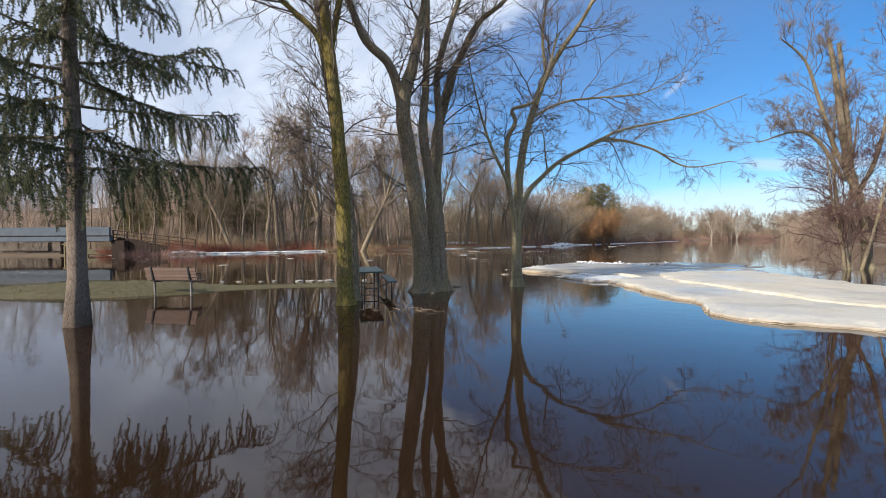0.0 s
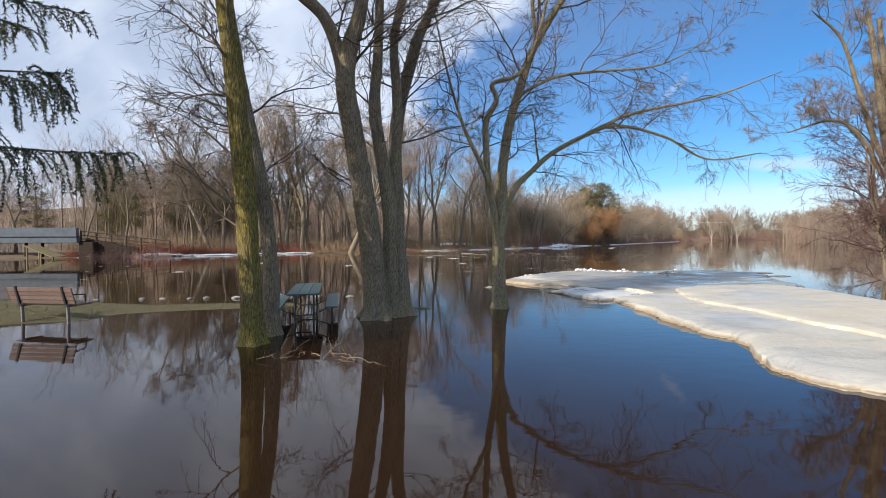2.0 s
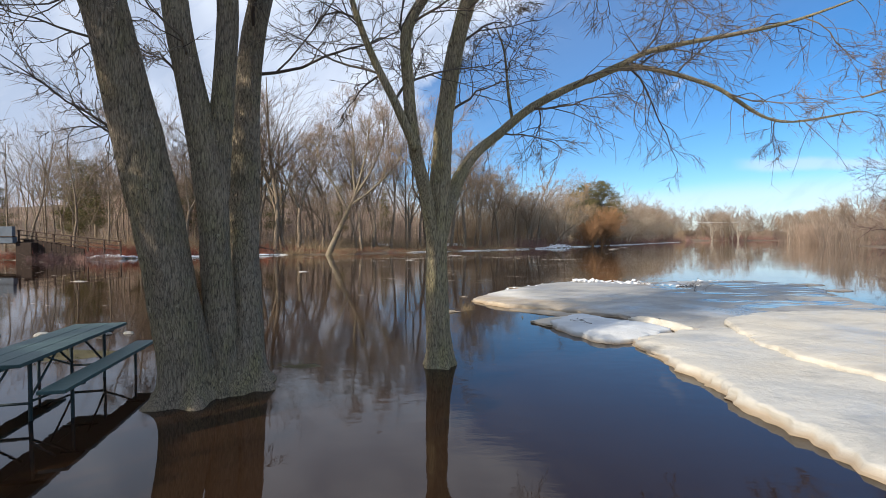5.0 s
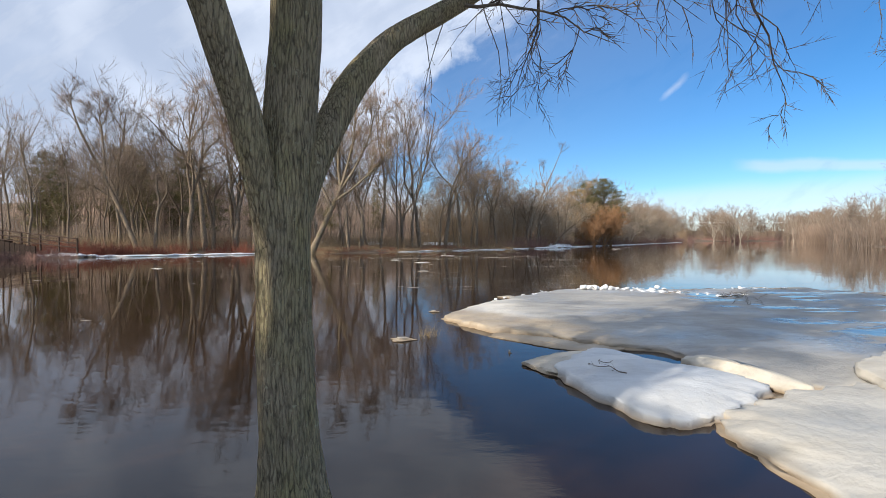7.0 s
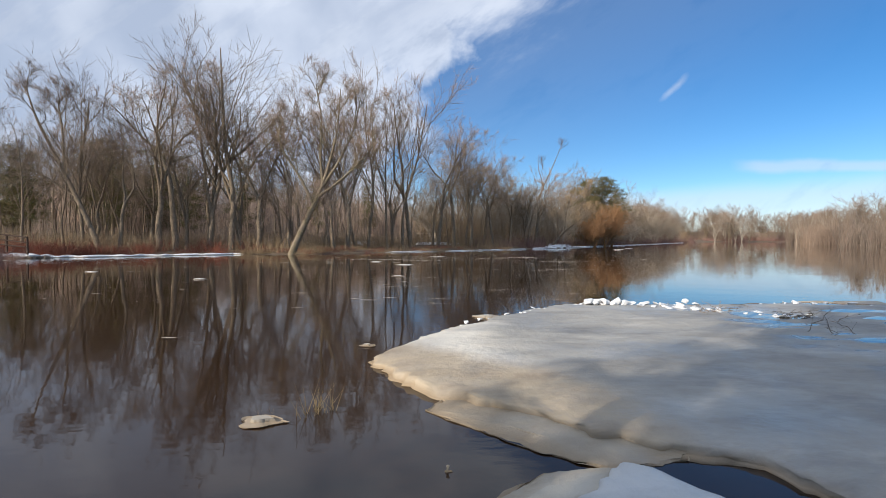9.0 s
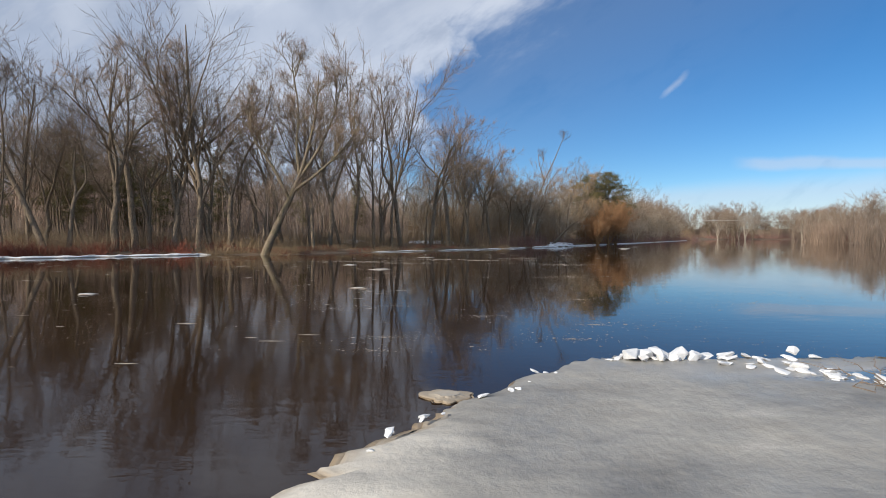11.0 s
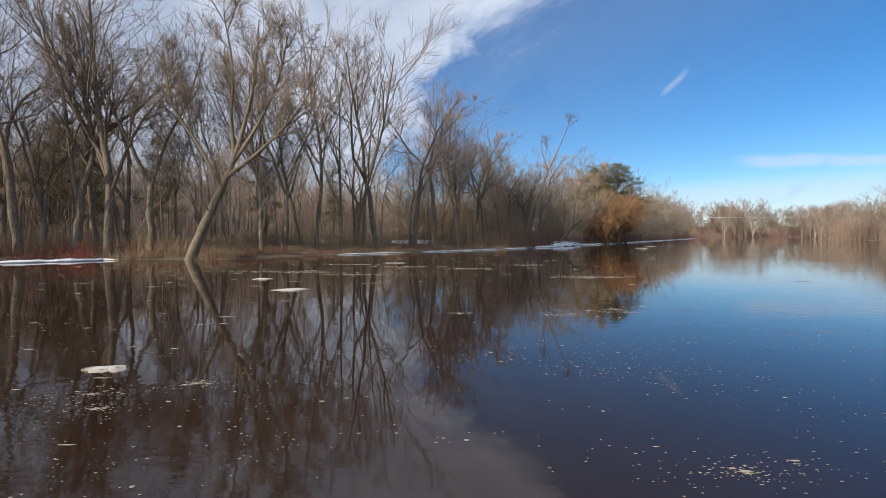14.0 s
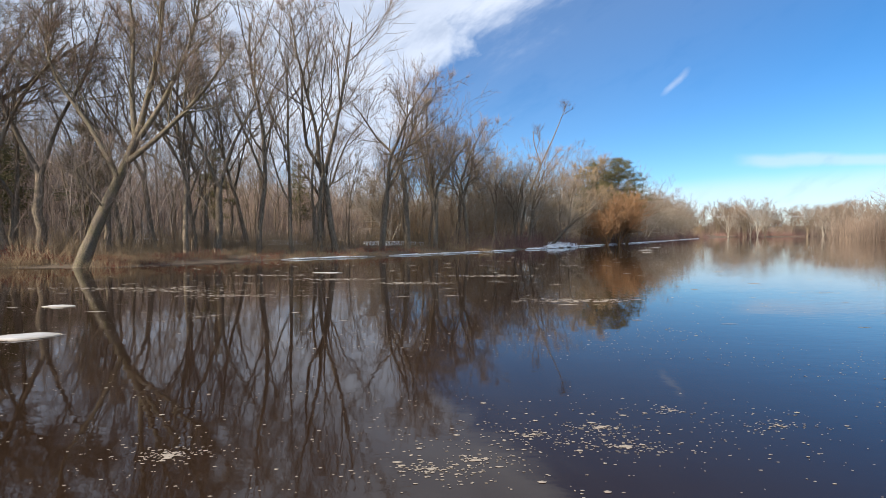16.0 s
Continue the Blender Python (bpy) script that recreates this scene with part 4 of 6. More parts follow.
# ---- the spruce ----
def spruce(at, height, low, reach, label, seed, needle_mat, bark_mat, branches=80):
    """Whorls of sagging limbs; ropes of needles hang from each in curtains."""
    rnd = random.Random(seed)
    tree = thing("spruce_tree", (at[0], at[1], 0), label, "tree")
    g = Geo()
    pts = [Vector((0.03 * math.sin(k), 0.02 * math.cos(k * 2), -0.3 + (height + 0.3) * k / 14)) for k in range(15)]
    g.tube(pts, [0.158 * (1 - k / 15.5) + 0.012 for k in range(15)], 18, True, 0.08, 0.3)
    part("trunk", g, bark_mat, tree, smooth=True)
    wood, need = Geo(), Geo()

    def rope(p, d, length):
        steps = max(3, int(length / 0.055))
        q = p.copy()
        pts = [q.copy()]
        for t in range(steps):
            d = (d + Vector((rnd.gauss(0, 0.10), rnd.gauss(0, 0.10), -0.20))).normalized()
            q = q + d * (length / steps)
            pts.append(q.copy())
            for _ in range(6):
                e = (d * 0.75 + Vector((rnd.gauss(0, 0.5), rnd.gauss(0, 0.5), rnd.gauss(0, 0.4)))).normalized()
                need.spike(q, e, rnd.uniform(0.05, 0.10), 0.009)
        wood.tube(pts[::2] if len(pts) > 4 else pts, [0.005] * len(pts[::2] if len(pts) > 4 else pts), 3, False)

    for b in range(branches):
        k = b / branches
        z = low + (height - low) * k ** 1.05
        a = b * 2.399 + rnd.uniform(-0.3, 0.3)
        ln = reach * (1 - 0.80 * k) * rnd.uniform(0.55, 1.12)
        out = Vector((math.cos(a), math.sin(a), 0))
        side = Vector((-out.y, out.x, 0))
        sag = rnd.uniform(0.05, 0.20)
        n = 8
        line = []
        for i in range(n + 1):
            s = i / n
            line.append(out * (ln * s) + side * (0.14 * math.sin(3 * s + b)) + Vector((0, 0, z + ln * (0.10 * s - sag * 2.2 * s * (1 - 0.6 * s)))))
        wood.tube(line, [0.030 * (1 - s / (n + 1.5)) * (0.6 + 0.12 * ln) + 0.004 for s in range(n + 1)], 5, False)
        m = int(ln * 26)
        for j in range(m):
            s = 0.10 + 0.90 * (j + rnd.random()) / m
            if noise.noise(Vector((s * ln * 1.7, b * 3.7, 0))) < -0.18:
                continue
            i = min(int(s * n), n - 1)
            p = line[i].lerp(line[i + 1], s * n - i)
            sd = 1 if j % 2 else -1
            d = (out * rnd.uniform(0.1, 0.8) + side * sd * rnd.uniform(0.3, 1.6) + Vector((0, 0, rnd.uniform(-0.3, 0.35)))).normalized()
            rope(p, d, rnd.uniform(0.2, 1.0) * (1.2 - 0.55 * s) * (1.35 if k < 0.14 else 1.0))
    part("branchwork", wood, M_BARK_GREY, tree)
    part("foliage", need, needle_mat, tree, "drooping dark green needle sprays")
    return tree


spruce((-7.3, 8.75), 17.0, 3.15, 4.1, "old spruce with drooping dark green branches standing in floodwater", 31, M_NEEDLE, M_BARK_SPRUCE)


# ---- picnic table ----
def picnic_table(at, yaw):
    t = thing("picnic_table", (at[0], at[1], 0), "green picnic table with plank top and steel frame standing in floodwater", "picnic table")
    t.rotation_euler = (0, 0, radians(yaw))
    board = Geo()
    board.box((0, 0, 0), (0.225, 2.44, 0.04), None, 0.006)
    mesh = board.mesh("board", M_TABLE)
    for i in range(3):
        ob = part("tabletop_board", mesh, None, t)
        ob.location = (-0.236 + 0.236 * i, 0, 0.72)
    seat = Geo()
    seat.box((0, 0, 0), (0.265, 2.44, 0.04), None, 0.006)
    mesh = seat.mesh("seat_board", M_TABLE)
    for s in (-1, 1):
        ob = part("seat", mesh, None, t)
        ob.location = (0.615 * s, 0, 0.42)
    for yy in (-0.82, 0.82):
        for s in (-1, 1):
            g = Geo()
            g.tube([(0.20 * s, yy, -0.22), (0.21 * s, yy, 0.3), (0.21 * s, yy, 0.70)], [0.021] * 3, 8)
            part("leg", g, M_TABLE_FRAME, t)
            g = Geo()
            g.tube([(0.615 * s, yy, -0.22), (0.615 * s, yy, 0.40)], [0.019] * 2, 8)
            part("seat_leg", g, M_TABLE_FRAME, t)
            g = Geo()
            g.tube([(0.20 * s, yy, 0.24), (0.20 * s, yy * 0.35, 0.69)], [0.014] * 2, 6)
            part("brace", g, M_TABLE_FRAME, t)
            g = Geo()
            g.tube([(0.21 * s, yy, 0.22), (0.42 * s, yy, 0.30), (0.60 * s, yy, 0.395)], [0.015] * 3, 6)
            part("seat_arm", g, M_TABLE_FRAME, t)
        g = Geo()
        g.tube([(-0.22, yy, 0.20), (0.22, yy, 0.20)], [0.017] * 2, 6)
        part("crossbar", g, M_TABLE_FRAME, t)
        g = Geo()
        g.box((0, yy, 0.685), (0.66, 0.05, 0.03))
        part("top_batten", g, M_TABLE_FRAME, t)
        for s in (-1, 1):
            g = Geo()
            g.box((0.615 * s, yy, 0.389), (0.25, 0.045, 0.022))
            part("seat_batten", g, M_TABLE_FRAME, t)
    return t


picnic_table((-2.42, 14.22), 13.5)


# ---- park bench ----
def park_bench(at, yaw):
    b = thing("park_bench", at, "brown slatted park bench on a grassy rise at the water's edge", "bench")
    b.rotation_euler = (0, 0, radians(yaw))
    slat = Geo()
    slat.box((0, 0, 0), (1.72, 0.035, 0.085), None, 0.008)
    mesh = slat.mesh("back_slat", M_BENCH_WOOD)
    for i in range(4):
        ob = part("back_slat", mesh, None, b)
        ob.location, ob.rotation_euler = (0, -0.03 - 0.028 * i, 0.50 + 0.098 * i), (radians(13), 0, 0)
    slat = Geo()
    slat.box((0, 0, 0), (1.72, 0.085, 0.035), None, 0.008)
    mesh = slat.mesh("seat_slat", M_BENCH_WOOD)
    for i in range(4):
        ob = part("seat_slat", mesh, None, b)
        ob.location = (0, 0.07 + 0.1 * i, 0.43)
    for s in (-0.62, 0.62):
        g = Geo()
        g.tube([(s, 0.02, -0.3), (s, 0.0, 0.42)], [0.034] * 2, 10)
        part("post", g, M_BENCH_STEEL, b, "pale painted post")
        g = Geo()
        g.box((s, -0.10, 0.66), (0.06, 0.035, 0.44), Matrix.Rotation(radians(13), 3, "X"), 0.006)
        part("back_bracket", g, M_BENCH_DARK, b)
        g = Geo()
        g.tube([(s, -0.04, 0.40), (s, 0.2, 0.395), (s, 0.45, 0.40)], [0.024] * 3, 8)
        part("seat_bracket", g, M_BENCH_DARK, b)
        g = Geo()
        g.tube([(s, -0.10, 0.62), (s, 0.15, 0.645), (s, 0.42, 0.63), (s, 0.44, 0.42)], [0.018] * 4, 8)
        part("armrest", g, M_BENCH_DARK, b)
    return b


park_bench((-8.35, 13.55, 0.02), -8)


# ---- grass, stones and debris near the bench ----
rnd = random.Random(5)
g = Geo()
for _ in range(26000):
    x, y = rnd.uniform(-19, 2), rnd.uniform(10.5, 18.5)
    z = ground_z(x, y)
    if z < 0.015 or rnd.random() < 0.25:
        continue
    for _ in range(2):
        g.spike((x + rnd.gauss(0, 0.03), y + rnd.gauss(0, 0.03), z - 0.01), (rnd.gauss(0, 0.6), rnd.gauss(0, 0.6), 1), rnd.uniform(0.03, 0.085), 0.004)
tagged(new("grass", g.mesh("grass", M_GRASS)), "short yellow-green winter grass", "grass", kind="stuff")


def stone(at, size, seed, mat, name, label, category, group):
    bm = bmesh.new()
    bmesh.ops.create_icosphere(bm, subdivisions=2, radius=1)
    for v in bm.verts:
        k = 1 + 0.34 * noise.noise(v.co * 1.1 + Vector((seed * 7.3, 0, 0))) + 0.14 * noise.noise(v.co * 3 + Vector((0, seed * 3.1, 0)))
        v.co = Vector((v.co.x * size[0] * k, v.co.y * size[1] * k, v.co.z * size[2] * k))
    me = bpy.data.meshes.new(name)
    bm.to_mesh(me)
    bm.free()
    me.materials.append(mat)
    ob = new(name, me)
    ob.location = at
    return tagged(ob, label, category, group)


for i, (x, y, s) in enumerate([(-8.9, 17.7, 0.13), (-8.3, 17.8, 0.1), (-5.9, 17.9, 0.16), (-5.6, 18.0, 0.12), (-5.35, 17.85, 0.14), (-5.1, 18.05, 0.10), (-6.9, 17.9, 0.14), (-4.7, 18.0, 0.17),
                               (-4.2, 18.1, 0.1), (-3.3, 18.2, 0.13), (-7.4, 17.8, 0.09), (-2.2, 18.2, 0.11), (-10.2, 17.4, 0.12)]):
    stone((x, y, max(ground_z(x, y), 0) + s * 0.1), (s * (0.8 + 0.5 * math.sin(i * 2.1) ** 2), s * 0.7, s * 0.42), i, M_ROCK, "stone", "pale grey shoreline stone on the flooded bank", "stone", "stones along the bank")


def reed_clump(at, count, height, spread, label, mat, seed, lean=0.35):
    rnd = random.Random(seed)
    g = Geo()
    for _ in range(count):
        g.spike((rnd.gauss(0, spread), rnd.gauss(0, spread), -0.05), (rnd.gauss(0, lean), rnd.gauss(0, lean), 1), height * rnd.uniform(0.4, 1.1), 0.005)
    ob = new("dry_grass_clump", g.mesh("dry_grass_clump", mat))
    ob.location = at
    return tagged(ob, label, "dry grass", "dead stalks in the water", "stuff")


reed_clump((3.3, 21.15, 0), 40, 0.42, 0.10, "clump of dead straw-coloured stalks in the water", M_STRAW, 1, 0.45)
reed_clump((2.75, 21.1, 0), 10, 0.14, 0.05, "low broken stalks beside the straw clump", M_TWIG, 2)
reed_clump((-8.2, 18.0, 0), 45, 0.28, 0.22, "row of dry straw stalks behind the bench", M_STRAW, 3, 0.2)
reed_clump((-12.8, 16.2, 0), 30, 0.25, 0.2, "dry straw stalks on the flooded bank", M_STRAW, 4, 0.2)


def fallen_twigs(at, seed, label, count, length):
    rnd = random.Random(seed)
    g = Geo()
    for _ in range(count):
        a = rnd.uniform(0, 2 * math.pi)
        p = Vector((rnd.gauss(0, 0.22), rnd.gauss(0, 0.15), 0.0))
        d = Vector((math.cos(a), math.sin(a), rnd.uniform(-0.05, 0.45))).normalized()
        ln = length * rnd.uniform(0.4, 1.1)
        line = bend(p - d * 0.1, p + d * ln, 6, 0.07, rnd)
        g.tube(line, [0.009 * (1 - k / 7.5) for k in range(7)], 5, False)
        for k in range(5):
            q = line[2 + k % 4]
            g.spike(q, turn_off(d, rnd.uniform(0.5, 1.0), rnd), ln * 0.3, 0.004)
    ob = new("fallen_branch", g.mesh("fallen_branch", M_TWIG))
    ob.location = at
    return tagged(ob, label, "branch", "fallen branches in the water")


fallen_twigs((-0.75, 10.45, 0), 3, "tangle of bare fallen twigs half sunk in floodwater", 9, 0.85)
fallen_twigs((-1.6, 10.5, 0), 4, "thin bare twigs poking out of the floodwater", 4, 0.6)
fallen_twigs((-2.9, 9.6, 0), 9, "short bare twigs breaking the water's surface", 3, 0.35)

fallen_twigs((11.7, 24.4, 0.13), 21, "bare broken branch lying on the wet ice floe", 4, 1.1)
fallen_twigs((12.8, 25.6, 0.13), 22, "dark twigs frozen into the ice floe", 3, 0.9)
fallen_twigs((11.2, 27.05, 0.13), 23, "brown twig debris on the floe's broken edge", 12, 0.6)
fallen_twigs((12.4, 26.3, 0.13), 24, "tangle of brown twigs caught in the broken ice", 12, 0.7)
fallen_twigs((5.5, 18.55, 0.16), 25, "thin dark twig lying on the small ice floe", 2, 0.42)

# broken ice and snow lumps on the floes' outer rim
def chunk(at, size, seed):
    r2 = random.Random(seed)
    bm = bmesh.new()
    for _ in range(16):
        d = Vector((r2.gauss(0, 1), r2.gauss(0, 1), r2.gauss(0, 1))).normalized() * r2.uniform(0.75, 1.2)
        bm.verts.new((d.x * size[0], d.y * size[1], max(-0.6, min(0.75, d.z)) * size[2]))
    bmesh.ops.convex_hull(bm, input=bm.verts)
    bmesh.ops.delete(bm, geom=[v for v in bm.verts if not v.link_faces], context="VERTS")
    bmesh.ops.bevel(bm, geom=list(bm.edges), offset=0.05 * min(size), segments=1, affect="EDGES")
    me = bpy.data.meshes.new("ice_chunk")
    bm.to_mesh(me)
    bm.free()
    me.materials.append(M_SNOW_CLEAN)
    ob = new("ice_chunk", me)
    ob.location, ob.rotation_euler = at, (r2.uniform(-0.3, 0.3), r2.uniform(-0.3, 0.3), r2.uniform(0, 6))
    return tagged(ob, "white broken ice chunk on the floe's edge", "ice chunk", "ice chunks on the floe")


for i, (x, y, s) in enumerate([(8.5, 28.1, 0.24), (8.72, 28.17, 0.22), (8.98, 28.2, 0.25), (9.22, 28.15, 0.25), (9.45, 28.1, 0.18), (8.62, 27.98, 0.14), (8.92, 28.0, 0.16), (9.12, 28.02, 0.12), (10.3, 27.85, 0.13), (10.62, 27.6, 0.15), (10.9, 27.4, 0.12), (11.3, 27.1, 0.10), (14.1, 28.3, 0.14), (11.25, 28.5, 0.16)]):
    chunk((x, y, 0.13 + s * 0.2), (s * 0.85, s * 0.6, s * 0.5), 40 + i)
r3 = random.Random(71)
RIM = [(4.9, 25.2), (5.6, 26.1), (6.8, 27.2), (7.6, 27.95), (8.5, 28.2), (9.3, 28.25), (10.5, 28.2), (12, 28.15), (13.2, 28.3), (14.5, 28.4), (16, 28.1)]
SLUSH = [(9.7, 28.0), (10.5, 27.7), (11.0, 27.2), (12.1, 26.5), (13.0, 26.2)]
for i in range(46):
    k = r3.uniform(0, len(SLUSH) - 1.01)
    a, c = Vector(SLUSH[int(k)]), Vector(SLUSH[int(k) + 1])
    p = a.lerp(c, k - int(k)) + Vector((r3.gauss(0, 0.16), r3.gauss(0, 0.16)))
    s = r3.uniform(0.03, 0.085)
    chunk((p.x, p.y, 0.125 + s * 0.15), (s * r3.uniform(1, 2.0), s * 1.2, s * 0.5), 300 + i)
for i in range(44):
    k = r3.uniform(0, len(RIM) - 1.01)
    a, c = Vector(RIM[int(k)]), Vector(RIM[int(k) + 1])
    p = a.lerp(c, k - int(k)) + Vector((r3.gauss(0, 0.07), r3.gauss(0, 0.10)))
    s = r3.uniform(0.03, 0.10) * (1.0 if p.x > 8 else 0.6)
    chunk((p.x, p.y, 0.11 + s * 0.2), (s * r3.uniform(1, 1.9), s, s * 0.5), 200 + i)
for i, (x, y, r) in enumerate([(5.7, 26.8, 0.3), (2.84, 20.85, 0.2), (4.68, 19.93, 0.05), (3.35, 24.0, 0.14), (15.6, 29.3, 0.6), (16.8, 29.2, 0.8), (18.6, 27.8, 0.7), (17.9, 25.6, 0.5)]):
    pts = [(x + r * math.cos(a) * (1 + 0.25 * math.sin(3 * a + i)), y + 0.6 * r * math.sin(a)) for a in [k * math.pi / 4 for k in range(8)]]
    ob = new("ice_piece", slab(pts, (x, y), 0.05, rnd, 0.06, 5, 0.06, shelf=0.2).mesh("ice_piece", M_ICE))
    tagged(ob, "small thin drifting piece of river ice", "ice piece", "loose ice pieces")

# foam flecks and slivers drifting on the river
g = Geo()
rnd = random.Random(77)
patches = [(11.2, 43.0), (11.9, 43.15), (12.0, 42.75), (10.2, 42.35), (10.6, 42.5), (7.8, 42.6), (12.9, 43.6), (13.8, 43.2), (2.7, 33.3), (6.55, 32.3), (9.05, 31.3), (9.9, 35.2), (3.1, 37.0), (4.15, 37.4), (4.5, 29.0), (4.5, 30.0), (8.1, 29.9)]
centres = [(rnd.uniform(-20, 24), rnd.uniform(30, 62)) for _ in range(26)] + patches


def fleck(x, y, r, stretch, tilt):
    b, n = len(g.v), 5
    for k in range(n):
        a = 2 * math.pi * k / n + tilt
        g.v.append((x + r * stretch * math.cos(a), y + r * math.sin(a), 0.003))
    g.v.append((x, y, 0.003 + r * 0.3))
    g.f.extend((b + k, b + (k + 1) % n, b + n) for k in range(n))


for cx, cy in centres:
    spread = rnd.uniform(0.06, 0.22) if (cx, cy) in patches else rnd.uniform(0.15, 0.8)
    for _ in range(rnd.randint(90, 240)):
        far_off = rnd.expovariate(0.8)
        x, y = cx + rnd.gauss(0, spread * 2.0) * far_off, cy + rnd.gauss(0, spread * 0.7) * far_off
        if shore_offset(x, y) < -1:
            fleck(x, y, rnd.uniform(0.003, 0.009) * (1 if rnd.random() < 0.93 else 2.2), rnd.uniform(0.8, 3.0), rnd.random())
for _ in range(36000):
    x, y = rnd.uniform(-8, 24), rnd.uniform(29, 56)
    drift = noise.noise(Vector((x * 0.25, y * 0.5, 4))) + 0.6 * noise.noise(Vector((x * 0.9, y * 1.6, 8)))
    if drift > rnd.uniform(-0.25, 0.5) and shore_offset(x, y) < -1:
        fleck(x, y, rnd.uniform(0.004, 0.010) * (2.2 if rnd.random() < 0.05 else 1), rnd.uniform(0.8, 2.5), rnd.random())
for _ in range(170):
    x, y = rnd.uniform(-38, 4), rnd.uniform(22, 58)
    if shore_offset(x, y) < -1:
        fleck(x, y, rnd.uniform(0.010, 0.032), rnd.uniform(3, 10), 0.0)
for cx, cy, lx in [(3.4, 53.2, 3.0), (0.8, 54.5, 4.0), (-1.6, 55.3, 3.0), (9.0, 57.0, 1.8), (5.5, 58.5, 2.2), (12.5, 60.0, 2.0), (14.5, 52.0, 1.6), (1.5, 60.5, 2.6)]:
    for _ in range(130):
        fleck(cx + rnd.gauss(0, lx * 0.5), cy + rnd.gauss(0, 0.22), rnd.uniform(0.008, 0.026), rnd.uniform(2, 7), 0.0)
for _ in range(1000):
    x, y = rnd.uniform(-36, 30), rnd.uniform(48, 110)
    if shore_offset(x, y) < -1:
        fleck(x, y, rnd.uniform(0.01, 0.035), rnd.uniform(3, 14), 0.0)
tagged(new("foam", g.mesh("foam", M_SNOW)), "white foam flecks drifting on brown water", "foam", kind="stuff")
for i, (x, y, r) in enumerate([(2.0, 47.3, 0.6), (-0.5, 51, 0.35), (4.2, 62, 0.6), (2.5, 38, 0.3), (-14, 40, 0.4), (-6, 36, 0.3), (42, 105, 0.9), (36, 95, 0.8), (33, 88, 0.4), (-15, 30, 0.35)]):
    pts = [(x + r * math.cos(a) * (1 + 0.3 * math.sin(2 * a + i)), y + 0.5 * r * math.sin(a)) for a in [k * math.pi / 4 for k in range(8)]]
    ob = new("ice_piece", slab(pts, (x, y), 0.04, rnd, 0.05, 4, 0.1).mesh("ice_piece", M_SNOW))
    tagged(ob, "thin white piece of ice drifting on the river", "ice piece", "loose ice pieces")


# ---- far bank: shelf ice and snow along the water ----
def shore_strip(lo, hi, width, top, label, seed, inset=-0.2):
    """A snow-covered ledge along a stretch of the shore, from vertex lo to hi of its line."""
    rnd = random.Random(seed)
    i0 = int(lo)
    line = []
    k = lo
    while k < hi:
        i = min(int(k), len(SHORE) - 2)
        a, b = Vector(SHORE[i]), Vector(SHORE[i + 1])
        p, d = a.lerp(b, k - i), (b - a).normalized()
        line.append((p, Vector((-d.y, d.x))))
        k += 0.35 / (b - a).length
    g = Geo()
    n = len(line)
    for j, (p, nrm) in enumerate(line):
        taper = min(1, j / 4, (n - 1 - j) / 4)
        wv = width * (0.7 + 0.7 * noise.noise(Vector((p.x * 0.5, p.y * 0.5, seed)))) * taper + 0.02
        hh = top * (0.8 + 0.6 * noise.noise(Vector((p.x * 1.3, p.y * 1.3, seed + 4)))) * (0.4 + 0.6 * taper)
        o = inset + 0.25 * noise.noise(Vector((p.x * 0.8, p.y * 0.8, seed + 9)))
        for s, z in ((-wv, -0.05), (-wv * 1.03, hh * 0.5), (-wv * 0.85, hh), (0.0, hh * 1.15), (wv * 0.6, hh * 0.9), (wv * 0.8, -0.05)):
            q = p + nrm * (o + s)
            g.v.append((q.x, q.y, z))
    for j in range(n - 1):
        for k in range(5):
            a = j * 6 + k
            g.f.append((a, a + 6, a + 7, a + 1))
    return tagged(new("shore_ice", g.mesh("shore_ice", M_SNOW)), label, "shore ice", "ice ledges along the bank")


shore_strip(3.7, 7.3, 0.55, 0.20, "long white ice ledge along the brushy bank", 1)
shore_strip(3.05, 3.6, 0.35, 0.12, "thin ice ledge under the timber bank", 2)
shore_strip(10.6, 11.7, 0.55, 0.12, "flat ice ledge below bare trees", 3)
shore_strip(11.85, 13.4, 0.6, 0.13, "long flat ice ledge along the wooded bank", 4)
shore_strip(13.5, 14.6, 0.9, 0.20, "snowy ice ledge at the foot of a leaning tree", 5)
shore_strip(14.7, 16.5, 0.7, 0.15, "thin ice ledge along the far wooded bank", 6)
for i, (x, y, s) in enumerate([(-33.5, 55.0, 0.5), (-32.6, 55.3, 0.62), (-31.7, 55.7, 0.5), (-34.6, 54.6, 0.35), (-30.8, 56.2, 0.35), (27.5, 106, 0.9), (29, 108, 0.8), (25.8, 104, 0.6)]):
    stone((x, y, 0.12), (s * 1.5, s, s * 0.6), 90 + i, M_SNOW, "snow_lump", "heaped white snow lump on the shore ice", "snow", "snow lumps along the bank")


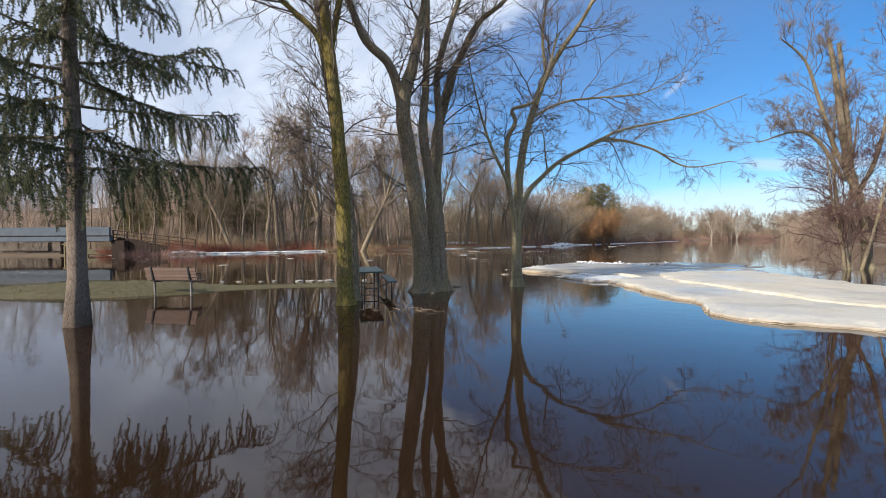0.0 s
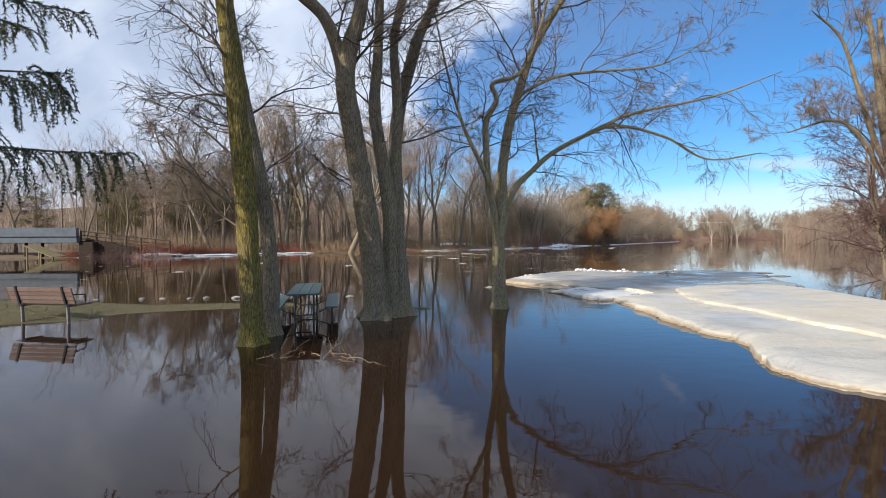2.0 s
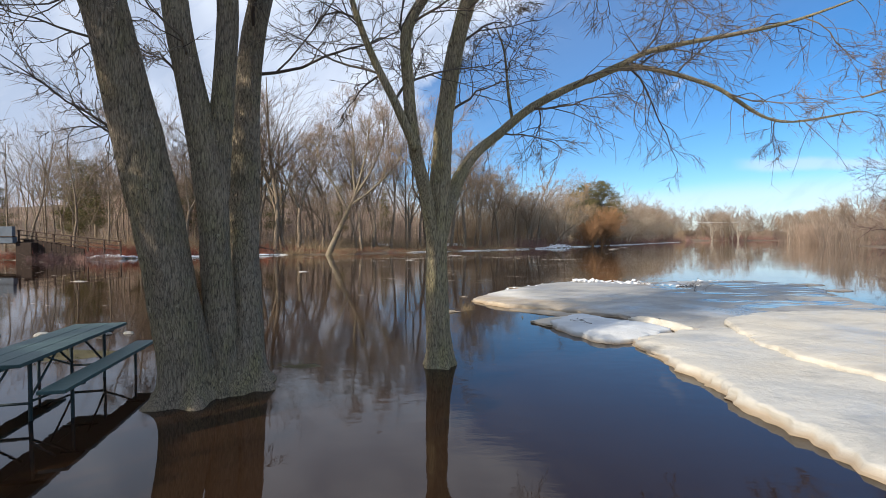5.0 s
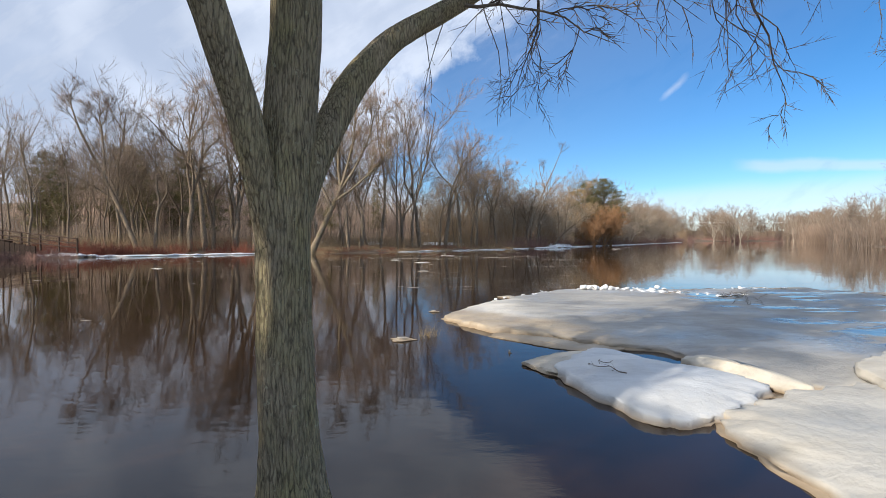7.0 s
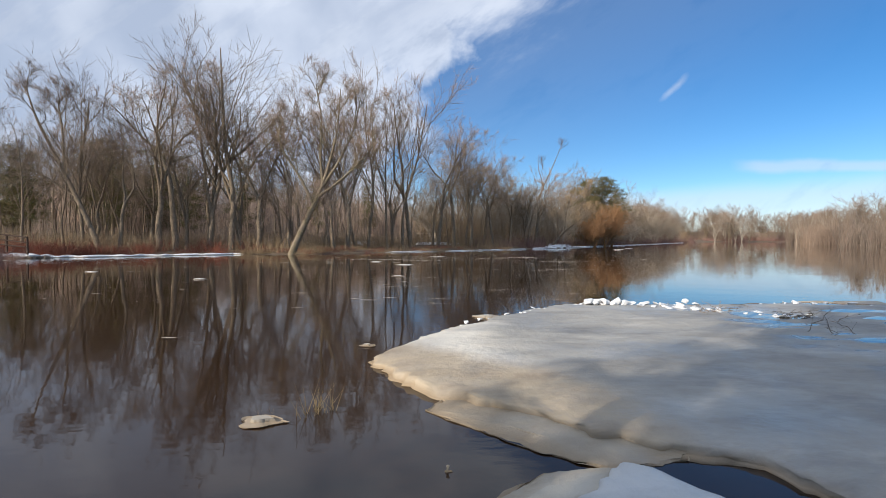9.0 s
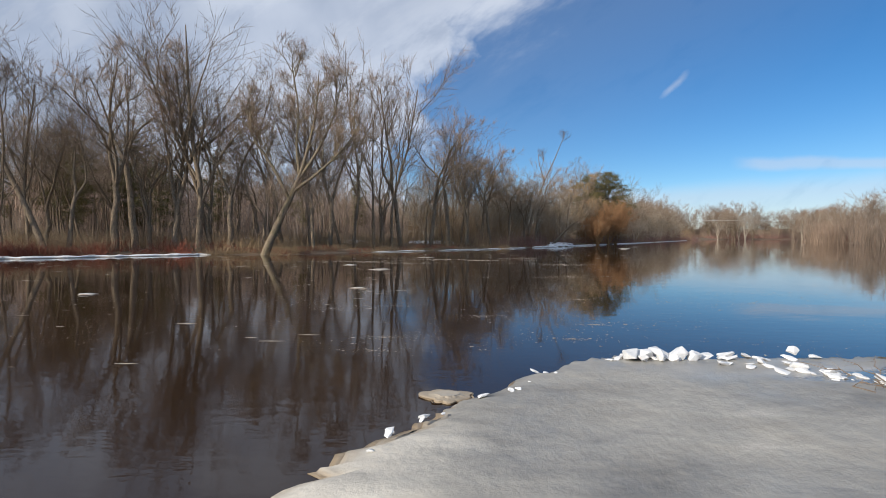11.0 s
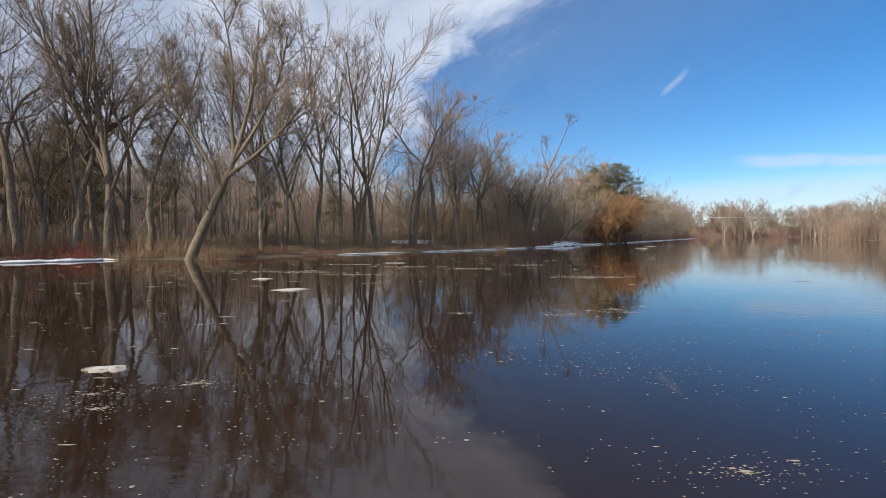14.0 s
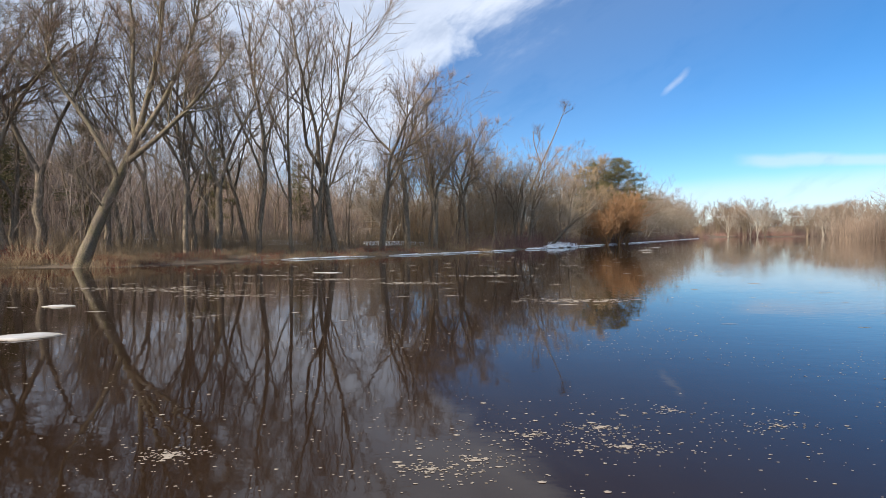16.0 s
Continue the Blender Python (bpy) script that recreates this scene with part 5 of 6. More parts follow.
def snow_patch(cx, cy, lx, ly, label, seed, yaw=0.0):
    g = Geo()
    nx, ny = 26, 8
    c, s = math.cos(radians(yaw)), math.sin(radians(yaw))
    for j in range(ny + 1):
        for i in range(nx + 1):
            u, v = i / nx * 2 - 1, j / ny * 2 - 1
            u2 = u * (1 + 0.1 * noise.noise(Vector((v * 2, seed, 0))))
            v2 = v * (1 + 0.5 * noise.noise(Vector((u * 5, seed, 1))))
            x, y = cx + (u2 * lx * c - v2 * ly * s), cy + (u2 * lx * s + v2 * ly * c)
            edge_ = max(abs(u), abs(v))
            g.v.append((x, y, ground_z(x, y) + (0.45 if edge_ < 0.99 else -0.15)))
    for j in range(ny):
        for i in range(nx):
            a = j * (nx + 1) + i
            g.f.append((a, a + 1, a + nx + 2, a + nx + 1))
    return tagged(new("snow_patch", g.mesh("snow_patch", M_SNOW, True)), label, "snow", "snow patches in the woods")


snow_patch(-16, 91, 9.5, 1.5, "long old snow patch lying among bare trees", 1, 8)
snow_patch(4, 96, 4, 0.9, "narrow old snow patch in the woods", 2, 25)
snow_patch(30, 112, 3.5, 1.6, "melting snow patch under a leaning tree", 3, 50)


# ---- far bank: trees ----
def bough(wood, twig, p, d, length, r, level, rnd, kids, ang, up, wild, thin, twig_len, first):
    """A crooked bough that forks into thinner ones; the last level bears bent twigs."""
    n = (3, 4, 6, 8, 9)[level]
    pts, rad, dd, q = [p.copy()], [r], d.copy(), p.copy()
    for i in range(n):
        dd = (dd + Vector((rnd.gauss(0, wild), rnd.gauss(0, wild), rnd.gauss(0, wild * 0.5) + up))).normalized()
        q = q + dd * (length / n)
        pts.append(q.copy())
        rad.append(max(thin, r * (1 - 0.74 * (i + 1) / n)))
    wood.tube(pts, rad, (3, 3, 3, 5, 8)[level], cap=False)
    count = kids[level - 1]
    for k in range(count):
        s = first + (0.98 - first) * (k + rnd.random()) / count
        i = min(int(s * n), n - 1)
        at = pts[i].lerp(pts[i + 1], s * n - i)
        out = turn_off((pts[i + 1] - pts[i]).normalized(), rnd.uniform(0.55, 1.2) * ang, rnd)
        if level == 1:
            twig.spike(at, (out + Vector((0, 0, 0.25))).normalized(), twig_len * rnd.uniform(0.5, 1.3), thin)
        else:
            ln = length * (0.74 - 0.46 * s) * rnd.uniform(0.6, 1.25)
            bough(wood, twig, at, out, ln, max(rad[i] * rnd.uniform(0.45, 0.7), thin * 1.3), level - 1, rnd, kids, ang, up * 1.15, wild, thin, twig_len, 0.15)
    twig.spike(pts[-1], dd, twig_len, thin)


def bare_tree(height, seed, level, kids, up, ang, radius, lean, label, twig_mat=None, thin=0.013, forks=1, fork_at=0.3, twig_len=0.9, wild=0.13, name="bare_tree", first=0.4, bark_mat=None):
    """Trunk to the fork, then its rising leaders with their boughs."""
    rnd = random.Random(seed)
    tree = thing(name, (0, 0, 0), label, "tree")
    wood, twig = Geo(), Geo()
    foot, d = Vector((0, 0, -0.4)), Vector((lean[0], lean[1], 1)).normalized()
    if forks == 1:
        bough(wood, twig, foot, d, height, radius, level, rnd, kids, ang, up, wild * 0.6, thin, twig_len, first)
    else:
        mid = [foot + d * (height * fork_at * k / 5) + Vector((rnd.gauss(0, 0.07), rnd.gauss(0, 0.07), 0)) for k in range(6)]
        wood.tube(mid, [radius * (1.3 - 0.07 * k) for k in range(6)], 9, cap=False)
        turn = rnd.uniform(0, 6.28)
        for k in range(forks):
            a = turn + 6.28 * k / forks + rnd.uniform(-0.5, 0.5)
            lead = (d + Vector((math.cos(a), math.sin(a), 0)) * rnd.uniform(0.16, 0.5)).normalized()
            bough(wood, twig, mid[-1] - d * 0.1, lead, height * (1 - fork_at) * rnd.uniform(0.8, 1.1), radius * rnd.uniform(0.55, 0.85), level, rnd, kids, ang, up, wild, thin, twig_len, 0.2)
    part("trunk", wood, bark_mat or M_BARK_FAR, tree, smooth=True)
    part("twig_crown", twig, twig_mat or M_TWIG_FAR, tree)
    return tree


LABELS = ["tall leafless riverbank tree with fine grey-brown twigs", "bare forked tree on the wooded bank", "slender leafless tree among brush", "leafless tree with several upright stems"]
protos = []
for i in range(10):
    protos.append(bare_tree(20, 100 + i, 4, (3, 4, 6, (10, 6, 6, 9, 11, 6, 9, 6, 6, 7)[i]), 0.05, 0.72 + 0.06 * (i % 3), (0.24, 0.27, 0.28, 0.22, 0.25, 0.27, 0.20, 0.26, 0.30, 0.24)[i],
                            ((-0.06, 0.03, 0.09, -0.02, 0.14, 0.06, -0.1, 0.02, -0.04, -0.16)[i], 0.02 * (i - 4)), LABELS[i % 4], forks=(1, 2, 3, 1, 1, 2, 1, 2, 3, 2)[i],
                            fork_at=(0, 0.26, 0.36, 0, 0, 0.44, 0, 0.32, 0.22, 0.4)[i], first=(0.30, 0, 0, 0.26, 0.34, 0, 0.36, 0, 0, 0)[i]))
back_protos = []
for i in range(5):
    back_protos.append(bare_tree(16, 200 + i, 3, (3, 5, (10, 6, 11, 6, 9)[i]), 0.05, 0.7, 0.13, (0.04 * (i - 2), 0), "leafless tree deep in the grey-brown woods",
                                 thin=0.012, forks=(1, 2, 1, 2, 1)[i], fork_at=0.35, twig_len=0.9, name="woodland_tree", first=0.4))
round_protos = []
for i in range(3):
    round_protos.append(bare_tree(10, 300 + i, 3, (3, 5, 8), 0.05, 0.95, 0.12, (0, 0), "bushy leafless tree with tan twigs on the river bank", (M_TWIG_HAZE, M_TWIG_TAN, M_TWIG_TAN)[i], 0.020, 6, 0.03, 0.8, 0.17, "bushy_tree", bark_mat=M_BARK_BLEACHED))
far_protos = []
for i in range(3):
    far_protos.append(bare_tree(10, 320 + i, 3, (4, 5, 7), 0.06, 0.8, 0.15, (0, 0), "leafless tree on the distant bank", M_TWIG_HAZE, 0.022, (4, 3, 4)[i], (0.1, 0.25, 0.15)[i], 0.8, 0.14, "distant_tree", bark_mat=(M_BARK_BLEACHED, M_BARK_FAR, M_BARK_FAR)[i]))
used = set()


def plant(proto, x, y, height, native, yaw, group):
    z = ground_z(x, y)
    m = pose(x, y, max(z, -0.3), 0, 0, yaw)
    s = height / native
    if proto.name not in used:
        used.add(proto.name)
        ob = proto
    else:
        ob = copy_thing(proto, m)
    ob.scale = (s, s, s)
    ob.location, ob.rotation_euler = (x, y, z), (0, 0, radians(yaw))
    ob["group"] = group
    return ob


rnd = random.Random(9)
FRONT = [(-37.4, 56.6, 15), (-34.7, 58, 14), (-31.8, 59.4, 13), (-28.1, 61.5, 17), (-25.5, 63.5, 20), (-24.3, 64.8, 21), (-21.7, 66.7, 23), (-19.6, 69.5, 19), (-18.3, 68.0, 22), (-16.8, 68.6, 21),
         (-14.2, 71, 15), (-8.8, 71.6, 19), (-7.6, 73.8, 20), (-5.2, 75.9, 21.5), (-2.9, 77.2, 19), (-1.0, 79.4, 23), (0.2, 80.4, 22.5), (4.0, 83.6, 20), (6.6, 86.2, 20.5), (9.4, 88.9, 18.5), (13.4, 92.9, 16.5),
         (17.0, 97.5, 14), (20.5, 101.3, 13), (24.0, 106, 13), (-43, 57, 14), (-50, 56, 15), (-58, 55, 14), (30, 113, 14), (36, 122, 13), (52, 146, 15), (58, 153, 14), (65, 160, 13), (72, 172, 13)]
for i, (x, y, h) in enumerate(FRONT):
    plant(protos[(i * 3 + i // 10) % 10], x, y, h * (0.80 if x < -27 else 0.90), 20, rnd.uniform(0, 360), "trees along the far bank")
for j in range(18):
    k = 4.2 + 9.6 * (j + rnd.random()) / 18
    i = int(k)
    a, b = Vector(SHORE[i]), Vector(SHORE[i + 1])
    p, d = a.lerp(b, k - i), (b - a).normalized()
    p = p + Vector((-d.y, d.x)) * rnd.uniform(4, 14)
    plant(protos[(j * 7) % 10], p.x, p.y, rnd.uniform(11, 16.5), 20, rnd.uniform(0, 360), "trees along the far bank")
count = 0
while count < 170:
    k = rnd.uniform(2.0, 16.5)
    i = int(k)
    a, b = Vector(SHORE[i]), Vector(SHORE[i + 1])
    p, d = a.lerp(b, k - i), (b - a).normalized()
    off = rnd.uniform(9, 40) if count % 3 else rnd.uniform(40, 95)
    p = p + Vector((-d.y, d.x)) * off
    if shore_offset(p.x, p.y) < 3:
        continue
    big_h = 12.5 if p.x < 10 else 11.5
    plant(back_protos[count % 5], p.x, p.y, big_h * rnd.uniform(0.7, 1.12), 16, rnd.uniform(0, 360), "trees in the woods")
    count += 1


for j in range(64):
    x, y = -38 - 100 * (j / 64) + rnd.uniform(-2, 2), rnd.uniform(58, 110)
    plant(back_protos[j % 5], x, y, rnd.uniform(10, 14), 16, rnd.uniform(0, 360), "trees in the woods")
for j in range(34):
    k = 12.6 + 3.9 * j / 34
    i = int(k)
    a, b = Vector(SHORE[i]), Vector(SHORE[i + 1])
    p, d = a.lerp(b, k - i), (b - a).normalized()
    p = p + Vector((-d.y, d.x)) * rnd.uniform(2, 16)
    plant(*((round_protos[j % 3], p.x, p.y, rnd.uniform(8, 12), 10) if j % 3 else (protos[j % 10], p.x, p.y, rnd.uniform(11, 15), 20)), rnd.uniform(0, 360), "bushy trees at the river bend")


for j in range(13):
    k = 12.7 + 1.7 * j / 6 if j < 6 else 14.6 + 1.5 * (j - 6) / 7
    i = int(k)
    a, b = Vector(SHORE[i]), Vector(SHORE[i + 1])
    p, d = a.lerp(b, k - i), (b - a).normalized()
    p = p + Vector((-d.y, d.x)) * rnd.uniform(2.5, 15)
    plant(protos[(j * 3) % 10], p.x, p.y, rnd.uniform(12.5, 16) if j < 6 else rnd.uniform(15, 19), 20, rnd.uniform(0, 360), "trees along the far bank")
for j in range(16):
    k = 13.7 + 1.5 * j / 16
    i = int(k)
    a, b = Vector(SHORE[i]), Vector(SHORE[i + 1])
    p, d = a.lerp(b, k - i), (b - a).normalized()
    p = p + Vector((-d.y, d.x)) * rnd.uniform(1.5, 9)
    plant(round_protos[j % 3], p.x, p.y, rnd.uniform(8, 12.5), 10, rnd.uniform(0, 360), "bushy trees at the river bend")


for j in range(22):
    k = 14.7 + 1.7 * (j + rnd.random()) / 22
    i = int(k)
    a, b = Vector(SHORE[i]), Vector(SHORE[i + 1])
    p, d = a.lerp(b, k - i), (b - a).normalized()
    p = p + Vector((-d.y, d.x)) * rnd.uniform(1.5, 12)
    plant(round_protos[j % 3] if j % 2 else protos[(j * 3) % 10], p.x, p.y, rnd.uniform(11, 16), 10 if j % 2 else 20, rnd.uniform(0, 360), "bushy trees at the river bend")


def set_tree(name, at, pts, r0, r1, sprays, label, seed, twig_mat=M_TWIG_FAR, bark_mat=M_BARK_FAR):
    """A tree of its own shape: main line and limbs in metres from its foot."""
    rnd = random.Random(seed)
    tree = thing(name, (at[0], at[1], ground_z(*at)), label, "tree", "trees along the far bank")
    wood, twig = Geo(), Geo()
    for j, line_pts in enumerate(pts):
        line = spline(line_pts, 6)
        n = len(line) - 1
        k0 = r0 if j == 0 else r0 * 0.42
        g = wood
        g.tube(line, [k0 + (r1 - k0) * i / n for i in range(n + 1)], 9, False, 0.1)
        for k in range(sprays):
            s = rnd.uniform(0.3, 1) * n
            i = min(int(s), n - 1)
            d = turn_off((line[i + 1] - line[i]).normalized(), rnd.uniform(0.5, 1.0), rnd)
            bough(wood, twig, line[i], (d + Vector((0, 0, 0.25))).normalized(), rnd.uniform(2.2, 4.6) * (1.25 - 0.5 * s / n), 0.055, 3, rnd, (3, 5, 6), 0.75, 0.05, 0.16, 0.012, 0.8, 0.2)
    part("trunk", wood, bark_mat, tree, smooth=True)
    part("twig_crown", twig, twig_mat, tree)
    return tree


lean_ob = set_tree("leaning_tree", (-12.3, 66.0), [[(0, 0, -0.4), (0.7, 0, 1.4), (1.7, 0, 3.6), (2.9, 0.1, 6.2), (3.7, 0.2, 8.2), (4.4, 0.2, 10.5), (5.2, 0.3, 14), (5.6, 0.3, 18.5)], [(3.4, 0.2, 7.4), (5.4, 0.3, 10.5), (7.0, 0.4, 14), (7.8, 0.4, 17.5)],
                                         [(3.6, 0.2, 8), (3.3, 0.4, 11), (3.4, 0.5, 15), (2.8, 0.5, 19)], [(2.6, 0, 5.6), (1.2, -0.3, 8.6), (-0.6, -0.5, 11.5), (-1.4, -0.5, 14.5)], [(3.0, 0.1, 6.4), (5.6, -0.3, 8.2), (8.2, -0.5, 10.6), (9.6, -0.5, 12.5)]],
                   0.42, 0.04, 13, "thick leaning tree with a rough trunk at the water's edge", 51, M_TWIG_FAR, M_BARK_GREY)
rnd = random.Random(57)
g = Geo()
for _ in range(230):
    # dead vines hang from the crown's underside
    p = Vector((rnd.gauss(3.4, 2.3), rnd.gauss(0, 0.9), rnd.uniform(4.2, 8.8)))
    d = Vector((rnd.gauss(0.1, 0.5), rnd.gauss(0, 0.4), rnd.uniform(-0.6, 0.2))).normalized()
    ln, line = rnd.uniform(1.0, 3.8), [p.copy()]
    for _ in range(6):
        d = (d + Vector((rnd.gauss(0, 0.16), rnd.gauss(0, 0.16), -0.32))).normalized()
        p = p + d * (ln / 6)
        line.append(p.copy())
        g.spike(p, turn_off(d, 0.6, rnd), rnd.uniform(0.2, 0.6), 0.007)
    g.tube(line, [0.014, 0.013, 0.012, 0.011, 0.009, 0.008, 0.006], 3, False)
part("hanging_vines", g, M_TWIG_FAR, lean_ob, "tangle of dead hanging vines")
set_tree("leaning_tree", (-28.9, 60.3), [[(0, 0, -0.4), (-1.8, 0, 4), (-4.2, 0, 9), (-6.2, 0, 13), (-7.2, 0, 16)], [(-2.5, 0, 5.5), (-6, 0.2, 7.6), (-9, 0.4, 9)], [(-3.6, 0, 8), (-4, 0.3, 12), (-4.4, 0.3, 15)]],
         0.27, 0.05, 7, "leafless tree leaning far out from the brushy bank", 52)
set_tree("leaning_tree", (27, 108), [[(0, 0, -0.4), (2.6, -0.4, 2.8), (6, -0.8, 5.6), (10.5, -1.2, 9.5)], [(2.8, -0.4, 3), (3.2, -0.4, 7), (4.4, -0.4, 11)], [(5, -0.6, 4.8), (6.2, -0.6, 8.5), (8, -0.6, 12.5)]],
         0.30, 0.04, 6, "pale fallen tree leaning over the snowy bank", 53, M_TWIG_TAN)
set_tree("leaning_tree", (21.5, 105), [[(0, 0, -0.4), (1.2, 0, 6), (3.2, 0, 11.5), (5.2, 0, 16), (6.6, 0, 19.5)], [(3.4, 0, 12), (2.4, 0, 15), (2.2, 0, 17)]], 0.20, 0.04, 1, "tall thin leafless snag leaning over the trees", 54, M_TWIG)
set_tree("vine_tree", (-19.5, 67.2), [[(0, 0, -0.4), (0.3, 0, 6), (-0.4, 0, 11), (-0.8, 0, 17), (-1, 0, 23)], [(0.4, 0, 5), (2.6, 0, 10), (6, 0, 14)], [(0.2, 0, 7), (-2.2, 0, 12), (-3.2, 0, 19)]], 0.34, 0.05, 8,
         "large leafless tree with crooked limbs on the bank", 55)


# evergreens, the orange willow
def pine(at, height, label, seed, crown=3.2, low=0.25, pointed=0.7):
    """Layered conifer: uneven whorls of level boughs, each with clumps of needles along it."""
    rnd = random.Random(seed)
    tree = thing("pine_tree", (at[0], at[1], ground_z(*at)), label, "tree")
    g = Geo()
    g.tube([(0, 0, -0.4), (0.1, 0, height * 0.5), (0, 0, height)], [0.22, 0.15, 0.03], 8, False)
    need = Geo()
    layers = int(height * (2.6 if pointed > 0.45 else 4.6))
    for b in range(layers):
        k = b / layers
        z = height * (low + (1 - low) * k) + rnd.gauss(0, 0.15)
        a, ln = b * 2.399 + rnd.gauss(0, 0.3), crown * min(1.0, 0.55 + 2 * k) * (1 - k) ** pointed * rnd.uniform(0.45, 1.3) + 0.25
        out = Vector((math.cos(a), math.sin(a), rnd.uniform(-0.1, 0.25)))
        g.tube([(0, 0, z), Vector((0, 0, z)) + out * ln], [0.05, 0.015], 4, False)
        m = max(3, int(ln * 4))
        for j in range(m):
            c = Vector((0, 0, z)) + out * (ln * (0.25 + 0.75 * j / m)) + Vector((rnd.gauss(0, 0.35), rnd.gauss(0, 0.35), rnd.gauss(0, 0.25)))
            for _ in range(20):
                need.spike(c + Vector((rnd.gauss(0, 0.28), rnd.gauss(0, 0.28), rnd.gauss(0, 0.16))), (rnd.gauss(0, 1), rnd.gauss(0, 1), rnd.gauss(0.1, 0.4)), rnd.uniform(0.2, 0.45), 0.035)
    part("trunk", g, M_BARK_FAR, tree)
    part("foliage", need, M_NEEDLE_PINE, tree)
    return tree


pine((47, 132), 18.0, "dark green pine standing above the bare trees", 61, 6.0, 0.3, 0.35)
pine((41, 129), 16.5, "olive green pine at the river bend", 62, 5.6, 0.1, 0.4)
pine((-26, 84), 13, "dark green conifer behind bare trees", 64, 3.4, 0.2, 0.5)
pine((-33, 82), 12, "dark green conifer in the woods", 65, 3.6, 0.2, 0.5)
pine((-46, 83), 15, "dark olive conifer among bare trees", 74, 4.4, 0.12, 0.4)
pine((-40, 87), 15, "broad dark conifer deep in the woods", 75, 4.4, 0.12, 0.4)
pine((-53, 76), 13, "dark olive conifer among bare trees", 76, 4.0, 0.12, 0.4)
pine((-38, 74), 11, "dark green conifer in the woods", 66, 2.6)
pine((-9, 98), 11, "dark pointed conifer deep in the woods", 67, 2.0)
for i, (x, y, h) in enumerate([(-66, 76, 10), (-76, 72, 11), (-58, 82, 10)]):
    pine((x, y), h, "dark olive conifer behind the bridge", 160 + i, 3.4, 0.08)
pine((-47, 72), 12, "dark green conifer behind the bridge", 68, 2.8)
pine((-16, 90), 11, "dark green conifer in the woods", 69, 2.4)

for i, (x, y, h) in enumerate([(44.5, 125.5, 12.5), (48.5, 130.5, 11.0), (41, 121.5, 8.0)]):
    ob = bare_tree(h * 0.8, 80 + i, 3, (6, 8, 12), 0.06, 0.85, 0.12, (0, 0), "rounded orange-twigged willow on the river bank", M_TWIG_ORANGE, 0.022, 8, 0.02, 0.7, 0.16, "willow_shrub", bark_mat=M_TWIG_ORANGE)
    ob.location = (x, y, ground_z(x, y))


# ---- brush ----
def brush(label, mat, seed, length, depth, height, stems, thin, lean=0.42):
    rnd = random.Random(seed)
    g = Geo()
    for _ in range(stems):
        p = Vector((rnd.uniform(-length, length), rnd.gauss(0, depth), -0.2))
        d = Vector((rnd.gauss(0, lean), rnd.gauss(0, lean), 1)).normalized()
        h = height * rnd.uniform(0.25, 1.1)
        g.spike(p, d, h, thin)
        for _ in range(4):
            s = rnd.uniform(0.3, 0.9)
            g.spike(p + d * h * s, turn_off(d, rnd.uniform(0.3, 0.9), rnd), h * rnd.uniform(0.2, 0.4), thin * 0.7)
    ob = new("brush", g.mesh("brush", mat))
    return tagged(ob, label, "brush", "brush along the bank", "stuff")


def spread_brush(ob, places, rnd, scale=(0.7, 1.3)):
    first = True
    for x, y in places:
        o = ob if first else copy_thing(ob, Matrix())
        first = False
        s = rnd.uniform(*scale)
        o.location, o.rotation_euler, o.scale = (x, y, max(ground_z(x, y), 0)), (0, 0, rnd.uniform(0, 6.28)), (s, s, s)


def along_shore(lo, hi, n, near, far, rnd):
    out = []
    for j in range(n):
        k = lo + (hi - lo) * (j + rnd.random()) / n
        i = min(int(k), len(SHORE) - 2)
        a, b = Vector(SHORE[i]), Vector(SHORE[i + 1])
        p, d = a.lerp(b, k - i), (b - a).normalized()
        p = p + Vector((-d.y, d.x)) * rnd.uniform(near, far)
        if shore_offset(p.x, p.y) > 0.3:
            out.append((p.x, p.y))
    return out


rnd = random.Random(14)
spread_brush(brush("tangled brown brush below the timber wall", M_TWIG_RUSSET, 12, 1.2, 0.35, 1.3, 130, 0.011), [(-37.4 + 0.95 * k, 52.0 + 0.03 * k) for k in range(9)], rnd, (0.5, 1.1))
spread_brush(brush("red-stemmed brush at the water's edge", M_TWIG_RED, 1, 1.6, 0.5, 1.7, 210, 0.012), along_shore(3.2, 7.4, 12, 0.7, 3.4, rnd) + along_shore(3.9, 5.8, 14, 0.7, 2.6, rnd) + along_shore(2.9, 4.0, 7, 0.2, 1.4, rnd), rnd, (0.45, 1.15))
spread_brush(brush("red-brown low brush on the bank", M_TWIG_RED, 2, 1.4, 0.5, 1.0, 130, 0.008), along_shore(7.2, 16.5, 50, 0.3, 2.6, rnd), rnd, (0.5, 1.0))
spread_brush(brush("tan dry grass and brush along the bank", M_TWIG_TAN, 3, 1.8, 0.7, 0.8, 300, 0.008), along_shore(7.0, 16.0, 130, 0.2, 5.0, rnd), rnd, (0.4, 1.1))
spread_brush(brush("tangled grey-brown undergrowth in the woods", M_TWIG_FAR, 4, 3.4, 1.6, 2.4, 60, 0.016), along_shore(0.6, 16.6, 110, 13, 50, rnd), rnd, (0.6, 1.2))
spread_brush(brush("dense brown undergrowth in the woods", M_TWIG_TAN, 5, 3.0, 1.4, 2.2, 120, 0.013), along_shore(2.4, 16.6, 170, 2, 24, rnd), rnd, (0.4, 1.3))
spread_brush(brush("upright grey-brown saplings in the woods", M_TWIG_FAR, 6, 5.0, 2.0, 6.0, 26, 0.020, 0.13), along_shore(0.3, 13.5, 100, 12, 60, rnd) + along_shore(9.0, 15.6, 40, 8, 50, rnd), rnd, (0.6, 1.3))
